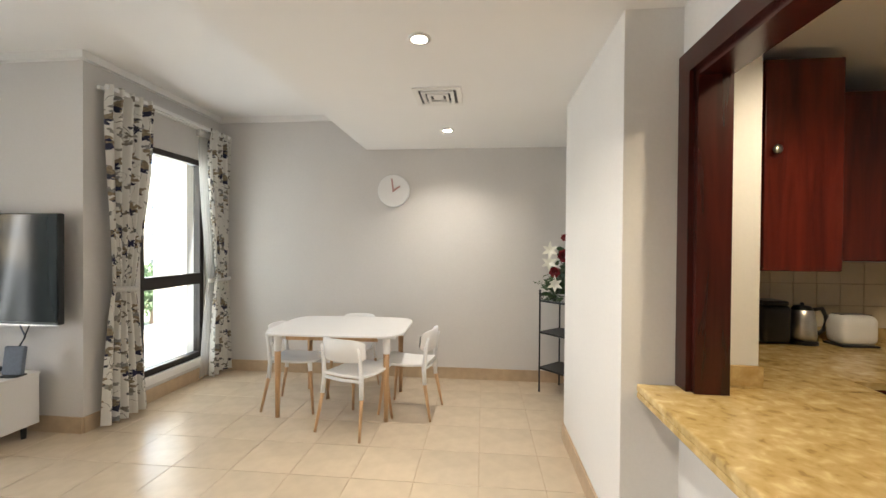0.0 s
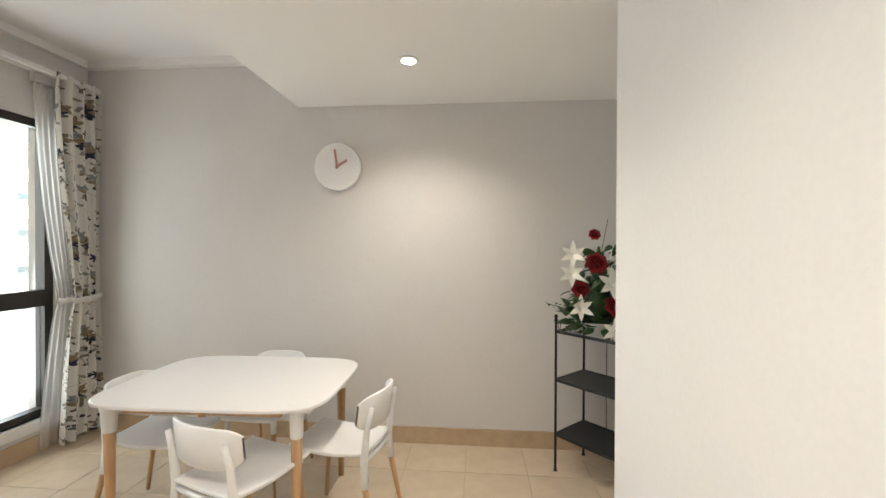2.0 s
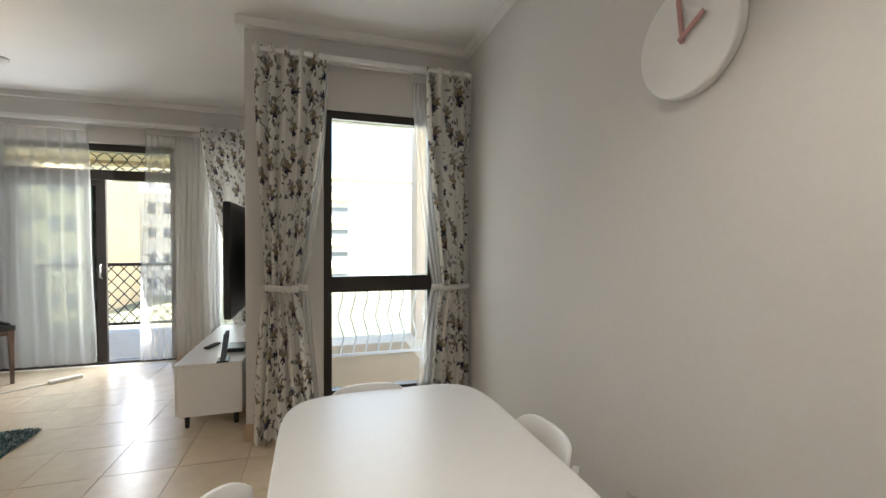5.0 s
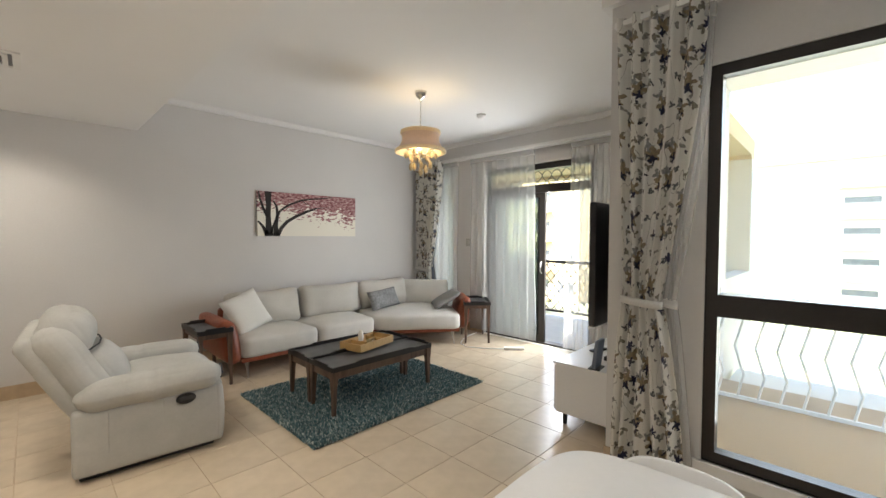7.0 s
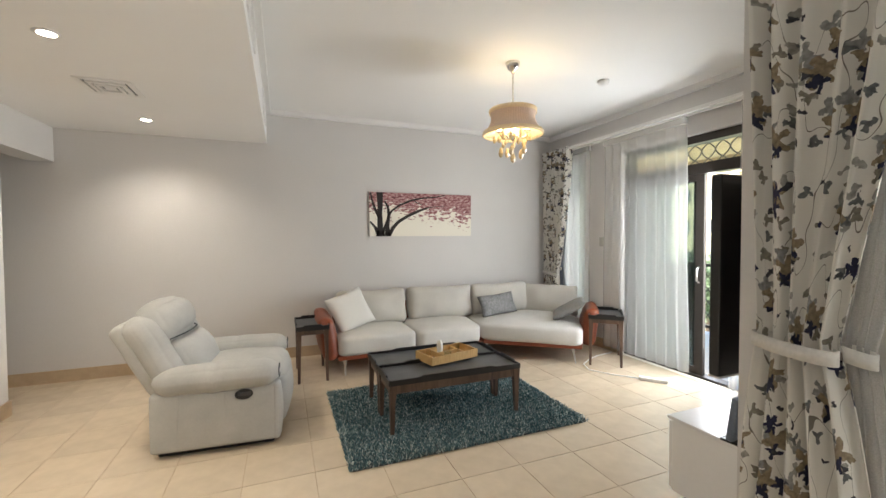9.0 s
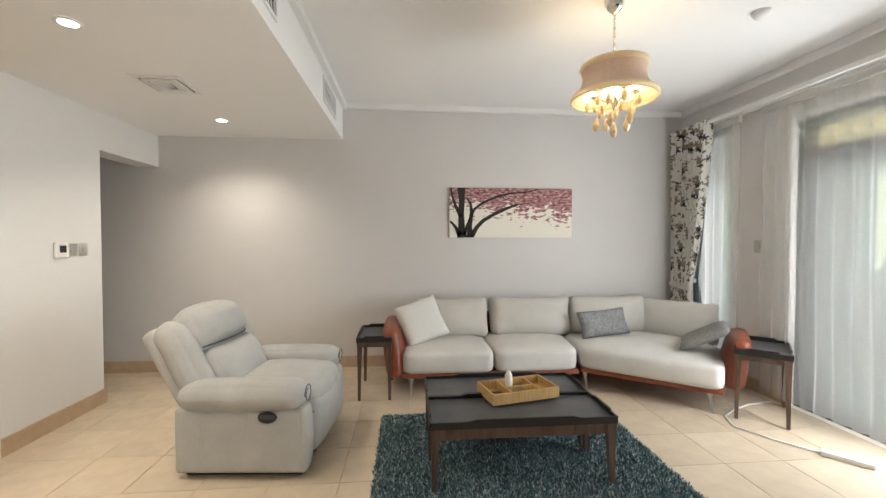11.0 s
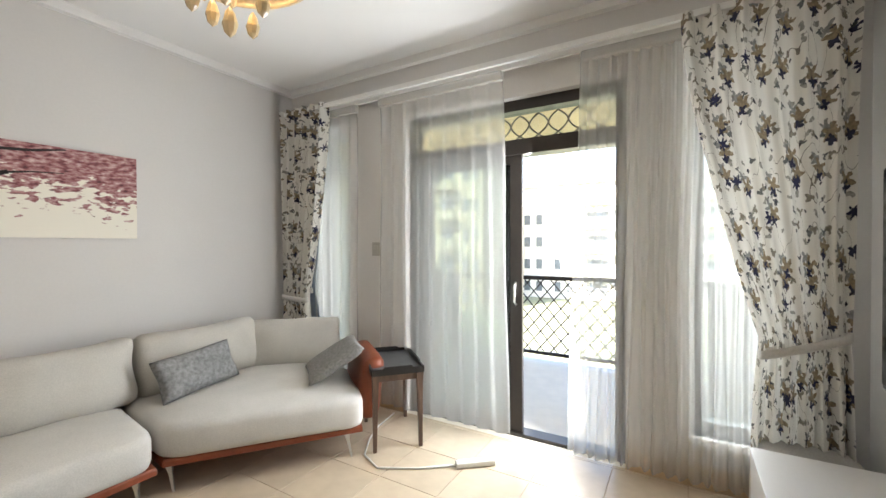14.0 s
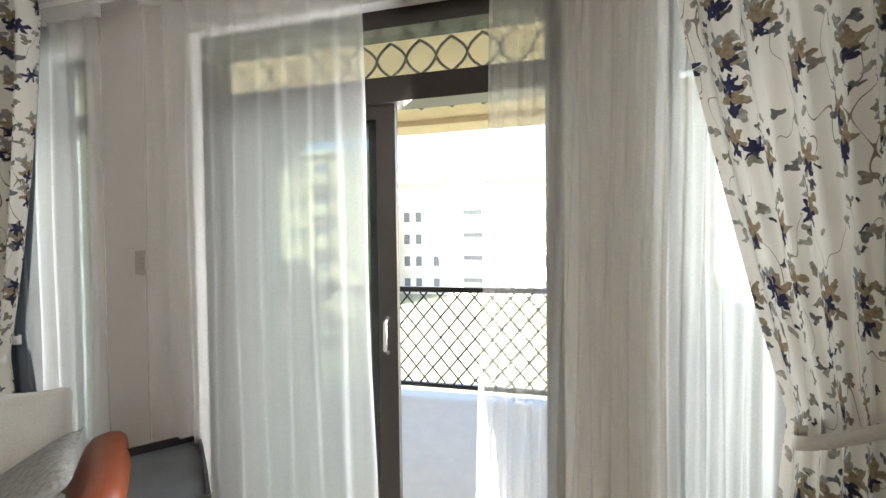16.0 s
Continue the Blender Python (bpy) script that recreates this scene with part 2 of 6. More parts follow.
def picture_material():
    """Canvas print: pink blossom over a cream ground; the trunk and boughs are modelled on it."""
    m = bpy.data.materials.new("blossom_print")
    m.use_nodes = True
    n, l = m.node_tree.nodes, m.node_tree.links
    b = n["Principled BSDF"]
    b.inputs["Roughness"].default_value = 0.7
    tc, sep = n.new("ShaderNodeTexCoord"), n.new("ShaderNodeSeparateXYZ")
    l.new(tc.outputs["UV"], sep.inputs["Vector"])
    t = n.new("ShaderNodeTexNoise")
    t.inputs["Scale"].default_value, t.inputs["Detail"].default_value = 26, 6
    l.new(tc.outputs["UV"], t.inputs["Vector"])
    big = n.new("ShaderNodeTexNoise")
    big.inputs["Scale"].default_value, big.inputs["Detail"].default_value = 4, 3
    l.new(tc.outputs["UV"], big.inputs["Vector"])

    def math(op, a, c):
        x = n.new("ShaderNodeMath")
        x.operation = op
        for i, s in enumerate((a, c)):
            if hasattr(s, "is_linked"):
                l.new(s, x.inputs[i])
            else:
                x.inputs[i].default_value = s
        return x.outputs["Value"]
    mp = n.new("ShaderNodeMapping")
    mp.inputs["Scale"].default_value = (0.55, 1.25, 1)
    mp.inputs["Rotation"].default_value = (0, 0, -0.22)
    l.new(tc.outputs["UV"], mp.inputs["Vector"])
    l.new(mp.outputs["Vector"], t.inputs["Vector"])
    hue = n.new("ShaderNodeTexNoise")
    hue.inputs["Scale"].default_value, hue.inputs["Detail"].default_value = 40, 4
    l.new(mp.outputs["Vector"], hue.inputs["Vector"])
    # petals thicken towards the top and the far end
    dense = math('ADD', math('MULTIPLY', sep.outputs["Y"], 1.15), math('MULTIPLY', sep.outputs["X"], 0.12))
    v = math('ADD', math('ADD', dense, math('MULTIPLY', big.outputs["Fac"], 0.55)), math('MULTIPLY', t.outputs["Fac"], 1.0))
    on = n.new("ShaderNodeMapRange")
    on.inputs["From Min"].default_value, on.inputs["From Max"].default_value = 1.20, 1.25
    l.new(v, on.inputs["Value"])
    r = n.new("ShaderNodeValToRGB")
    e = r.color_ramp.elements
    e[0].position, e[0].color = 0.32, (0.10, 0.030, 0.035, 1)
    e[1].position, e[1].color = 0.72, (0.66, 0.50, 0.46, 1)
    for p_, c_ in ((0.43, (0.26, 0.085, 0.09)), (0.52, (0.36, 0.18, 0.18)), (0.62, (0.50, 0.32, 0.30))):
        k = e.new(p_)
        k.color = (*c_, 1)
    l.new(hue.outputs["Fac"], r.inputs["Fac"])
    mx = n.new("ShaderNodeMix")
    mx.data_type = 'RGBA'
    mx.inputs[6].default_value = (0.80, 0.76, 0.66, 1)
    l.new(on.outputs["Result"], mx.inputs[0])
    l.new(r.outputs["Color"], mx.inputs[7])
    l.new(mx.outputs[2], b.inputs["Base Color"])
    return m


def silk(name, colour):
    m = mat(name, colour, 0.8, grain=0.10, grain_scale=90)
    n, l = m.node_tree.nodes, m.node_tree.links
    b = n["Principled BSDF"]
    tl, mix = n.new("ShaderNodeBsdfTranslucent"), n.new("ShaderNodeMixShader")
    l.new(b.inputs["Base Color"].links[0].from_socket, tl.inputs["Color"])
    mix.inputs["Fac"].default_value = 0.16
    l.new(b.outputs["BSDF"], mix.inputs[1])
    l.new(tl.outputs["BSDF"], mix.inputs[2])
    l.new(mix.outputs["Shader"], n["Material Output"].inputs["Surface"])
    return m


# lighter copy of the wall paint: stronger light on these walls put into the colour
M_LITWALL = mat("lit_wall_paint", (0.735, 0.725, 0.71), 0.75, grain=0.02, grain_scale=60, stain=0.03, stain_scale=1.2, bump=0.06, bump_scale=180, spec=0.3)
M_WALL = mat("wall_paint", (0.65, 0.63, 0.61), 0.75, grain=0.02, grain_scale=60, stain=0.03, stain_scale=1.2, bump=0.06, bump_scale=180, coords="Object", spec=0.3)
M_CEIL = mat("ceiling_paint", (0.85, 0.845, 0.835), 0.8, stain=0.02, stain_scale=1.0, bump=0.04, bump_scale=150, spec=0.3)
M_TRIM = mat("white_trim_paint", (0.80, 0.79, 0.77), 0.45, grain=0.02)
M_BASE = mat("skirting_tile", (0.50, 0.37, 0.24), 0.4, grain=0.10, grain_scale=14, stain=0.1, stain_scale=2)
M_GROUT = mat("grout", (0.50, 0.39, 0.27), 0.9, grain=0.1, grain_scale=50)
M_TILE = tile_material()
M_MARBLE = marble_material()
M_GLASS = glass_material()
M_TINT = glass_material("tinted_glass", (0.55, 0.60, 0.59))
M_SHEER = sheer_material()
M_FLORAL = floral_material()
M_BRONZE = mat("dark_bronze_aluminium", (0.030, 0.024, 0.020), 0.35, metal=0.3, grain=0.1)
M_MAHOG = wood("mahogany", (0.055, 0.008, 0.005), (0.135, 0.016, 0.009), 0.25, (6, 6, 0.6))
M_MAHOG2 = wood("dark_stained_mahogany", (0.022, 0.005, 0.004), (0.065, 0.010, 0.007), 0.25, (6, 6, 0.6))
M_WALNUT = wood("walnut", (0.055, 0.032, 0.022), (0.15, 0.09, 0.06), 0.4, (8, 8, 1.2))
M_BLACKWOOD = mat("black_stained_rim", (0.012, 0.011, 0.011), 0.4, grain=0.2, grain_scale=30)
M_SLATE = mat("slate_veneer", (0.085, 0.088, 0.092), 0.38, grain=0.35, grain_scale=6, stain=0.3, stain_scale=2.5)
M_BEECH = wood("beech", (0.42, 0.24, 0.11), (0.60, 0.38, 0.20), 0.45, (14, 14, 1.5))
M_WHITEPL = mat("white_plastic", (0.80, 0.80, 0.80), 0.38, grain=0.015, grain_scale=20)
M_LACQUER = mat("white_lacquer", (0.80, 0.79, 0.78), 0.3, grain=0.015)
M_SOFA = mat("light_grey_weave", (0.64, 0.62, 0.58), 0.95, grain=0.10, grain_scale=160, stain=0.06, stain_scale=5, bump=0.5, bump_scale=260, spec=0.2)
M_BACKC = mat("beige_grey_weave", (0.55, 0.525, 0.475), 0.95, grain=0.10, grain_scale=160, stain=0.06, stain_scale=5, bump=0.5, bump_scale=260, spec=0.2)
M_CREAM = mat("cream_cushion", (0.70, 0.69, 0.65), 0.95, grain=0.06, grain_scale=120, bump=0.3, bump_scale=200, spec=0.2)
M_GREYC = mat("grey_knit", (0.28, 0.28, 0.28), 0.95, grain=0.35, grain_scale=45, stain=0.15, stain_scale=10, bump=0.5, bump_scale=90, spec=0.2)
M_TAUPEC = mat("taupe_knit", (0.28, 0.27, 0.255), 0.95, grain=0.3, grain_scale=60, bump=0.5, bump_scale=120, spec=0.2)
M_LEATHER = mat("cognac_leather", (0.23, 0.055, 0.022), 0.4, grain=0.12, grain_scale=30, stain=0.15, stain_scale=6, bump=0.25, bump_scale=120)
M_RECL = mat("grey_suede", (0.45, 0.445, 0.42), 0.9, grain=0.03, grain_scale=60, stain=0.09, stain_scale=5, bump=0.10, bump_scale=70, spec=0.2)
M_PIPING = mat("charcoal_piping", (0.05, 0.05, 0.055), 0.7, grain=0.1)
M_STEEL = mat("brushed_steel", (0.62, 0.61, 0.58), 0.28, metal=1.0, grain=0.08)
M_PLATE = mat("greige_switch_plate", (0.40, 0.38, 0.35), 0.4, grain=0.04)
M_CHROME = mat("chrome", (0.75, 0.74, 0.70), 0.12, metal=1.0, grain=0.03)
M_BLACK = mat("black_plastic", (0.012, 0.012, 0.013), 0.3, grain=0.1)
M_IRON = mat("black_iron", (0.014, 0.016, 0.017), 0.38, metal=0.2, grain=0.2, grain_scale=30)
M_SCREEN = mat("tv_screen", (0.006, 0.008, 0.010), 0.10, spec=0.16, grain=0.05, grain_scale=2)
M_BAMBOO = wood("bamboo", (0.46, 0.28, 0.10), (0.60, 0.39, 0.16), 0.45, (30, 3, 3))
M_SHADE = silk("pink_pleated_silk", (0.70, 0.58, 0.51))
M_SHADEIN = silk("ivory_lining", (0.80, 0.68, 0.48))
M_BULB = glow("warm_bulb", (1.0, 0.78, 0.45), 4.0)
M_LED = glow("downlight_lens", (1.0, 0.88, 0.72), 5.0)
M_CRYSTAL = mat("amber_crystal", (0.72, 0.58, 0.36), 0.08, grain=0.1, grain_scale=20)
M_PRINT = picture_material()
M_BARK = mat("printed_dark_branch", (0.018, 0.012, 0.010), 0.7, grain=0.2, grain_scale=30)
M_BEIGE = mat("facade_render", (0.62, 0.52, 0.39), 0.9, grain=0.08, grain_scale=3, stain=0.12, stain_scale=0.4)
# paler than the bronze frames: daylight on the lattice is in the colour
M_GRILLE = mat("lit_bronze_lattice", (0.24, 0.21, 0.175), 0.5, metal=0.2, grain=0.15)
M_PEACH = mat("peach_loggia_render", (0.68, 0.58, 0.50), 0.9, grain=0.05, grain_scale=8, stain=0.08, stain_scale=0.8)
M_YELLOW = mat("yellow_facade_render", (0.66, 0.52, 0.33), 0.9, grain=0.06, grain_scale=6, stain=0.1, stain_scale=0.8)
M_PALE = mat("pale_facade_render", (0.72, 0.67, 0.58), 0.9, grain=0.06, grain_scale=3, stain=0.1, stain_scale=0.4)
# dark panes lifted to grey, with the bright outdoor haze mixed into the colour
M_FARWIN = mat("hazed_far_window_glass", (0.17, 0.18, 0.19), 0.2, grain=0.2, grain_scale=2)
M_LEAF = mat("leaf_green", (0.035, 0.085, 0.022), 0.5, grain=0.3, grain_scale=20)
M_LEAF2 = mat("pale_leaf_green", (0.09, 0.13, 0.06), 0.55, grain=0.3, grain_scale=20)
M_ROSE = mat("dark_red_petal", (0.22, 0.004, 0.010), 0.6, grain=0.25, grain_scale=40)
M_LILY = mat("white_petal", (0.80, 0.79, 0.70), 0.55, grain=0.05, grain_scale=30)
# green washed out to carry the glare over the ground in its colour
M_GRASS = mat("lawn", (0.26, 0.27, 0.17), 0.95, grain=0.4, grain_scale=1.5, stain=0.3, stain_scale=0.1)
M_PAVE = mat("balcony_floor_tile", (0.74, 0.69, 0.60), 0.6, grain=0.06, grain_scale=8)
M_POUF = mat("pale_grey_pouf_fabric", (0.42, 0.41, 0.385), 0.95, grain=0.12, grain_scale=90, bump=0.4, bump_scale=140)
M_PINK = mat("dusty_pink_pointer", (0.50, 0.27, 0.25), 0.5, grain=0.05)
M_BLUEGREY = mat("blue_grey_lining", (0.16, 0.19, 0.24), 0.9, grain=0.1, grain_scale=60)
M_TIE = mat("cream_tieback_cloth", (0.62, 0.60, 0.56), 0.9, grain=0.08, grain_scale=80)
M_CABLE = mat("white_cable", (0.75, 0.74, 0.70), 0.5, grain=0.03)
M_BACKTILE = mat("cream_glazed_tile", (0.66, 0.58, 0.44), 0.25, grain=0.06, grain_scale=10)


# ---------- building helpers ----------
def link(name, bm, material, parent=None, smooth=False):
    me = bpy.data.meshes.new(name)
    bm.normal_update()
    bm.to_mesh(me)
    bm.free()
    for mm in (material if isinstance(material, (list, tuple)) else [material]):
        me.materials.append(mm)
    if smooth:
        for p in me.polygons:
            p.use_smooth = True
    ob = new(name, me)
    if parent is not None:
        ob.parent = parent
    return ob


def part(name, bm, material, parent, label="", smooth=False):
    return tagged(link(name, bm, material, parent, smooth), label)


def thing(name, label, category, group="", m=None):
    ob = tagged(new(name), label, category, group)
    if m is not None:
        ob.matrix_world = m
    return ob


def box(bm, x0, x1, y0, y1, z0, z1, m=None):
    vs = [bm.verts.new((x, y, z)) for x in (x0, x1) for y in (y0, y1) for z in (z0, z1)]
    if m is not None:
        for v in vs:
            v.co = m @ v.co
    for f in ((0, 1, 3, 2), (4, 6, 7, 5), (0, 4, 5, 1), (2, 3, 7, 6), (0, 2, 6, 4), (1, 5, 7, 3)):
        bm.faces.new([vs[i] for i in f])
    return vs


def boxes(*lst):
    bm = bmesh.new()
    for b in lst:
        box(bm, *b)
    return bm


def soft(sx, sy, sz, r, n=6, puff=(0, 0, 0), m=None, bm=None, warp=None, lump=0.0):
    """A rounded box about the origin; puff swells its faces along x, y and z."""
    bm = bm or bmesh.new()
    h = (sx / 2, sy / 2, sz / 2)
    r = min(r, *[a * 0.999 for a in h])
    cache = {}

    def samples(a):
        k = a - r
        edge = [r * (1 - math.cos(math.pi / 2 * i / 3)) for i in range(4)]
        lo = [-a + e for e in edge]
        inner = [-k + 2 * k * i / n for i in range(1, n)] if k > 1e-4 else []
        return lo + inner + [-v for v in reversed(lo)]
    axes = [samples(a) for a in h]

    def vert(p):
        key = tuple(round(c, 5) for c in p)
        if key in cache:
            return cache[key]
        q = Vector([max(-(h[i] - r), min(h[i] - r, p[i])) for i in range(3)])
        d = Vector(p) - q
        c = q + d.normalized() * r if d.length > 1e-6 else q
        u = [p[i] / h[i] for i in range(3)]
        for i in range(3):
            j, k = (i + 1) % 3, (i + 2) % 3
            c[i] += puff[i] * u[i] * (1 - u[j] ** 2) * (1 - u[k] ** 2)
        if lump:
            c = c + noise.noise_vector((c + Vector((sx * 7, sy * 3, lump * 90))) * 5.0) * lump
        if warp:
            c = Vector(warp(c))
        cache[key] = bm.verts.new(m @ c if m is not None else c)
        return cache[key]
    for ax in range(3):
        a, b = (ax + 1) % 3, (ax + 2) % 3
        for s in (-1, 1):
            for i in range(len(axes[a]) - 1):
                for j in range(len(axes[b]) - 1):
                    quad = []
                    for di, dj in ((0, 0), (1, 0), (1, 1), (0, 1)):
                        p = [0, 0, 0]
                        p[ax], p[a], p[b] = s * h[ax], axes[a][i + di], axes[b][j + dj]
                        quad.append(vert(p))
                    if s < 0:
                        quad.reverse()
                    if len(set(quad)) == 4:
                        bm.faces.new(quad)
    return bm


def tube(points, radius, sides=8, bm=None, closed=False, radii=None):
    bm = bm or bmesh.new()
    pts = [Vector(p) for p in points]
    rings = []
    for i, p in enumerate(pts):
        a, b = pts[max(i - 1, 0)], pts[min(i + 1, len(pts) - 1)]
        if closed:
            a, b = pts[i - 1], pts[(i + 1) % len(pts)]
        d = (b - a).normalized()
        up = Vector((0, 0, 1)) if abs(d.z) < 0.95 else Vector((1, 0, 0))
        s = d.cross(up).normalized()
        t = s.cross(d)
        rr = radii[i] if radii else radius
        rings.append([bm.verts.new(p + (s * math.cos(2 * math.pi * k / sides) + t * math.sin(2 * math.pi * k / sides)) * rr) for k in range(sides)])
    n = len(rings)
    for i in range(n if closed else n - 1):
        for k in range(sides):
            bm.faces.new((rings[i][k], rings[i][(k + 1) % sides], rings[(i + 1) % n][(k + 1) % sides], rings[(i + 1) % n][k]))
    if not closed:
        bm.faces.new(list(reversed(rings[0])))
        bm.faces.new(rings[-1])
    return bm


def lathe(profile, sides=24, m=None, bm=None, close=True, ripple=None):
    """Turns (radius, height) pairs about z."""
    bm = bm or bmesh.new()
    rings = []
    for r, z in profile:
        ring = []
        for k in range(sides):
            a = 2 * math.pi * k / sides
            rr = r * (1 + (ripple(a, z) if ripple else 0))
            v = Vector((rr * math.cos(a), rr * math.sin(a), z))
            ring.append(bm.verts.new(m @ v if m is not None else v))
        rings.append(ring)
    for i in range(len(rings) - 1):
        for k in range(sides):
            bm.faces.new((rings[i][k], rings[i][(k + 1) % sides], rings[i + 1][(k + 1) % sides], rings[i + 1][k]))
    if close:
        bm.faces.new(list(reversed(rings[0])))
        bm.faces.new(rings[-1])
    return bm


def prism(outline, z0, z1, bm=None, m=None, inset=0.0):
    """An upright prism over an outline, its upper edge drawn in by inset."""
    bm = bm or bmesh.new()
    cx = sum(p[0] for p in outline) / len(outline)
    cy = sum(p[1] for p in outline) / len(outline)
    levels = [(z0, 0.0), (z1 - inset, 0.0), (z1, inset)] if inset else [(z0, 0.0), (z1, 0.0)]
    rings = []
    for z, ins in levels:
        ring = []
        for x, y in outline:
            d = Vector((x - cx, y - cy))
            f = max(0.0, 1 - ins / max(d.length, 1e-6))
            v = Vector((cx + d.x * f, cy + d.y * f, z))
            ring.append(bm.verts.new(m @ v if m is not None else v))
        rings.append(ring)
    k = len(outline)
    for a, b in zip(rings, rings[1:]):
        for i in range(k):
            bm.faces.new((a[i], a[(i + 1) % k], b[(i + 1) % k], b[i]))
    bm.faces.new(list(reversed(rings[0])))
    bm.faces.new(rings[-1])
    return bm


def struct(name, bm, material, label, category, parent=None):
    return tagged(link(name, bm, material, parent), label, category, "", "structure")


# ---------- the shell ----------
XW, XD, YN, YS, YT = -5.378, -3.11, 4.526, -1.367, 2.87
ZC, ZD, DX = 2.977, 2.579, -1.333
EX = 0.637
TH = 0.22


def wall_with_holes(axis, a0, a1, b0, b1, z0, z1, holes):
    """A wall of thickness a0..a1 across axis, running b0..b1, with holes (b, b, z, z)."""
    bm = bmesh.new()
    cuts = sorted({b0, b1, *[h[0] for h in holes], *[h[1] for h in holes]})
    for s, e in zip(cuts, cuts[1:]):
        mid = (s + e) / 2
        spans = sorted((h[2], h[3]) for h in holes if h[0] < mid < h[1])
        z = z0
        for lo, hi in spans + [(z1, z1)]:
            if lo > z + 1e-4:
                if axis == "x":
                    box(bm, a0, a1, s, e, z, lo)
                else:
                    box(bm, s, e, a0, a1, z, lo)
            z = max(z, hi)
    bmesh.ops.remove_doubles(bm, verts=bm.verts, dist=1e-5)
    return bm


H_SIDE, H_SLIDE, H_END = (-0.98, -0.60, 0.30, 2.49), (0.05, 1.76, 0.0, 2.49), (2.12, 2.55, 0.30, 2.49)
H_DIN = (3.40, 4.26, 0.24, 2.41)
struct("wall_west", wall_with_holes("x", XW - TH, XW, YS - TH, YT + TH, 0, ZC, [H_SIDE, H_SLIDE, H_END]), M_WALL, "pale grey painted wall with balcony doors and two tall windows", "wall")
struct("wall_dining_west", wall_with_holes("x", XD - TH, XD, YT + TH, YN + TH, 0, ZC, [H_DIN]), M_WALL, "grey painted wall round the tall dining window", "wall")
struct("wall_television", boxes((XW, XD, YT, YT + TH, 0, ZC)), M_WALL, "pale grey painted wall behind the television", "wall")
struct("wall_north", boxes((XD, 1.42, YN, YN + TH, 0, ZC)), M_WALL, "grey painted dining wall with round clock", "wall")
struct("wall_south", boxes((XW, 4.0, YS - TH, YS, 0, ZC)), M_WALL, "grey painted wall behind the sofa", "wall")
struct("wall_alcove", boxes((1.20, 1.42, 3.214, YN, 0, ZD)), M_LITWALL, "pale painted side of the flower stand alcove", "wall")
bm = boxes((EX, 0.895, 1.93, 3.214, 0, ZD), (0.895, 3.6, 3.06, 3.214, 0, ZD))
struct("wall_pier", bm, M_LITWALL, "pale painted pier between dining area and kitchen", "wall")
bm = boxes((0.895, 1.24, 1.95, 2.05, 0, ZD))
struct("wall_kitchen_nib", bm, M_LITWALL, "cream painted nib wall beside the serving hatch", "wall")
struct("wall_east", boxes((EX, 0.895, -0.52, 0.40, 0, ZD), (0.895, 3.6, -0.52, -0.40, 0, ZD)), M_LITWALL, "pale painted wall with thermostat and switches", "wall")
struct("wall_hatch", wall_with_holes("x", 0.895, 1.03, 0.40, 1.93, 0, ZD, [(0.50, 1.83, 0.83, 2.25)]), M_LITWALL, "pale painted wall round the kitchen serving hatch", "wall")
struct("lintel_hall", boxes((EX, 0.86, YS, -0.52, 2.24, ZD)), M_LITWALL, "pale painted lintel over the hall opening", "wall")
struct("wall_hall_end", boxes((3.6, 3.8, YS, 3.214, 0, ZD)), M_LITWALL, "plain painted wall closing hall and kitchen", "wall")
struct("ceiling_main", boxes((XW - TH, DX, YS - TH, YN + TH, ZC, ZC + 0.15)), M_CEIL, "white painted high ceiling over the living area", "ceiling")
struct("ceiling_dropped", boxes((DX, 3.8, YS - TH, YN + TH, ZD, ZC + 0.15)), M_CEIL, "white painted dropped ceiling along the passage", "ceiling")

# cornice along the high ceiling
bm = boxes((XW, XW + 0.05, YS, YT, ZC - 0.06, ZC), (XW + 0.05, DX, YS, YS + 0.05, ZC - 0.06, ZC), (XW + 0.05, XD, YT - 0.05, YT, ZC - 0.06, ZC),
           (XD, XD + 0.05, YT - 0.05, YN, ZC - 0.06, ZC), (XD + 0.05, DX, YN - 0.05, YN, ZC - 0.06, ZC), (DX - 0.05, DX, YS + 0.05, YN - 0.05, ZC - 0.06, ZC))
struct("trim_cornice", bm, M_TRIM, "white painted cornice under the high ceiling", "cornice")

# skirting of tile
bh, bt = 0.125, 0.014
bm = boxes((XD, 1.20, YN - bt, YN, 0, bh), (XD, XD + bt, YT, YN - bt, 0, bh), (XW, XD, YT - bt, YT, 0, bh), (XW, XW + bt, YS, 0.05, 0, bh), (XW, XW + bt, 1.76, YT - bt, 0, bh),
           (XW + bt, 3.6, YS, YS + bt, 0, bh), (EX - bt, EX, -0.52 - bt, 0.40, 0, bh), (EX - bt, EX, 1.93, 3.214 + bt, 0, bh), (EX, 1.20, 3.214, 3.214 + bt, 0, bh), (1.186, 1.20, 3.23, YN - bt, 0, bh), (EX, 3.5, -0.52 - bt, -0.52, 0, bh))
struct("baseboard", bm, M_BASE, "beige tile skirting along the walls", "skirting")

# floor: grout bed and tiles
floor = struct("floor", boxes((XW - 0.22, 3.6, YS, YN, -0.15, -0.004)), M_GROUT, "beige square ceramic floor tiles with thin grout joints", "floor")
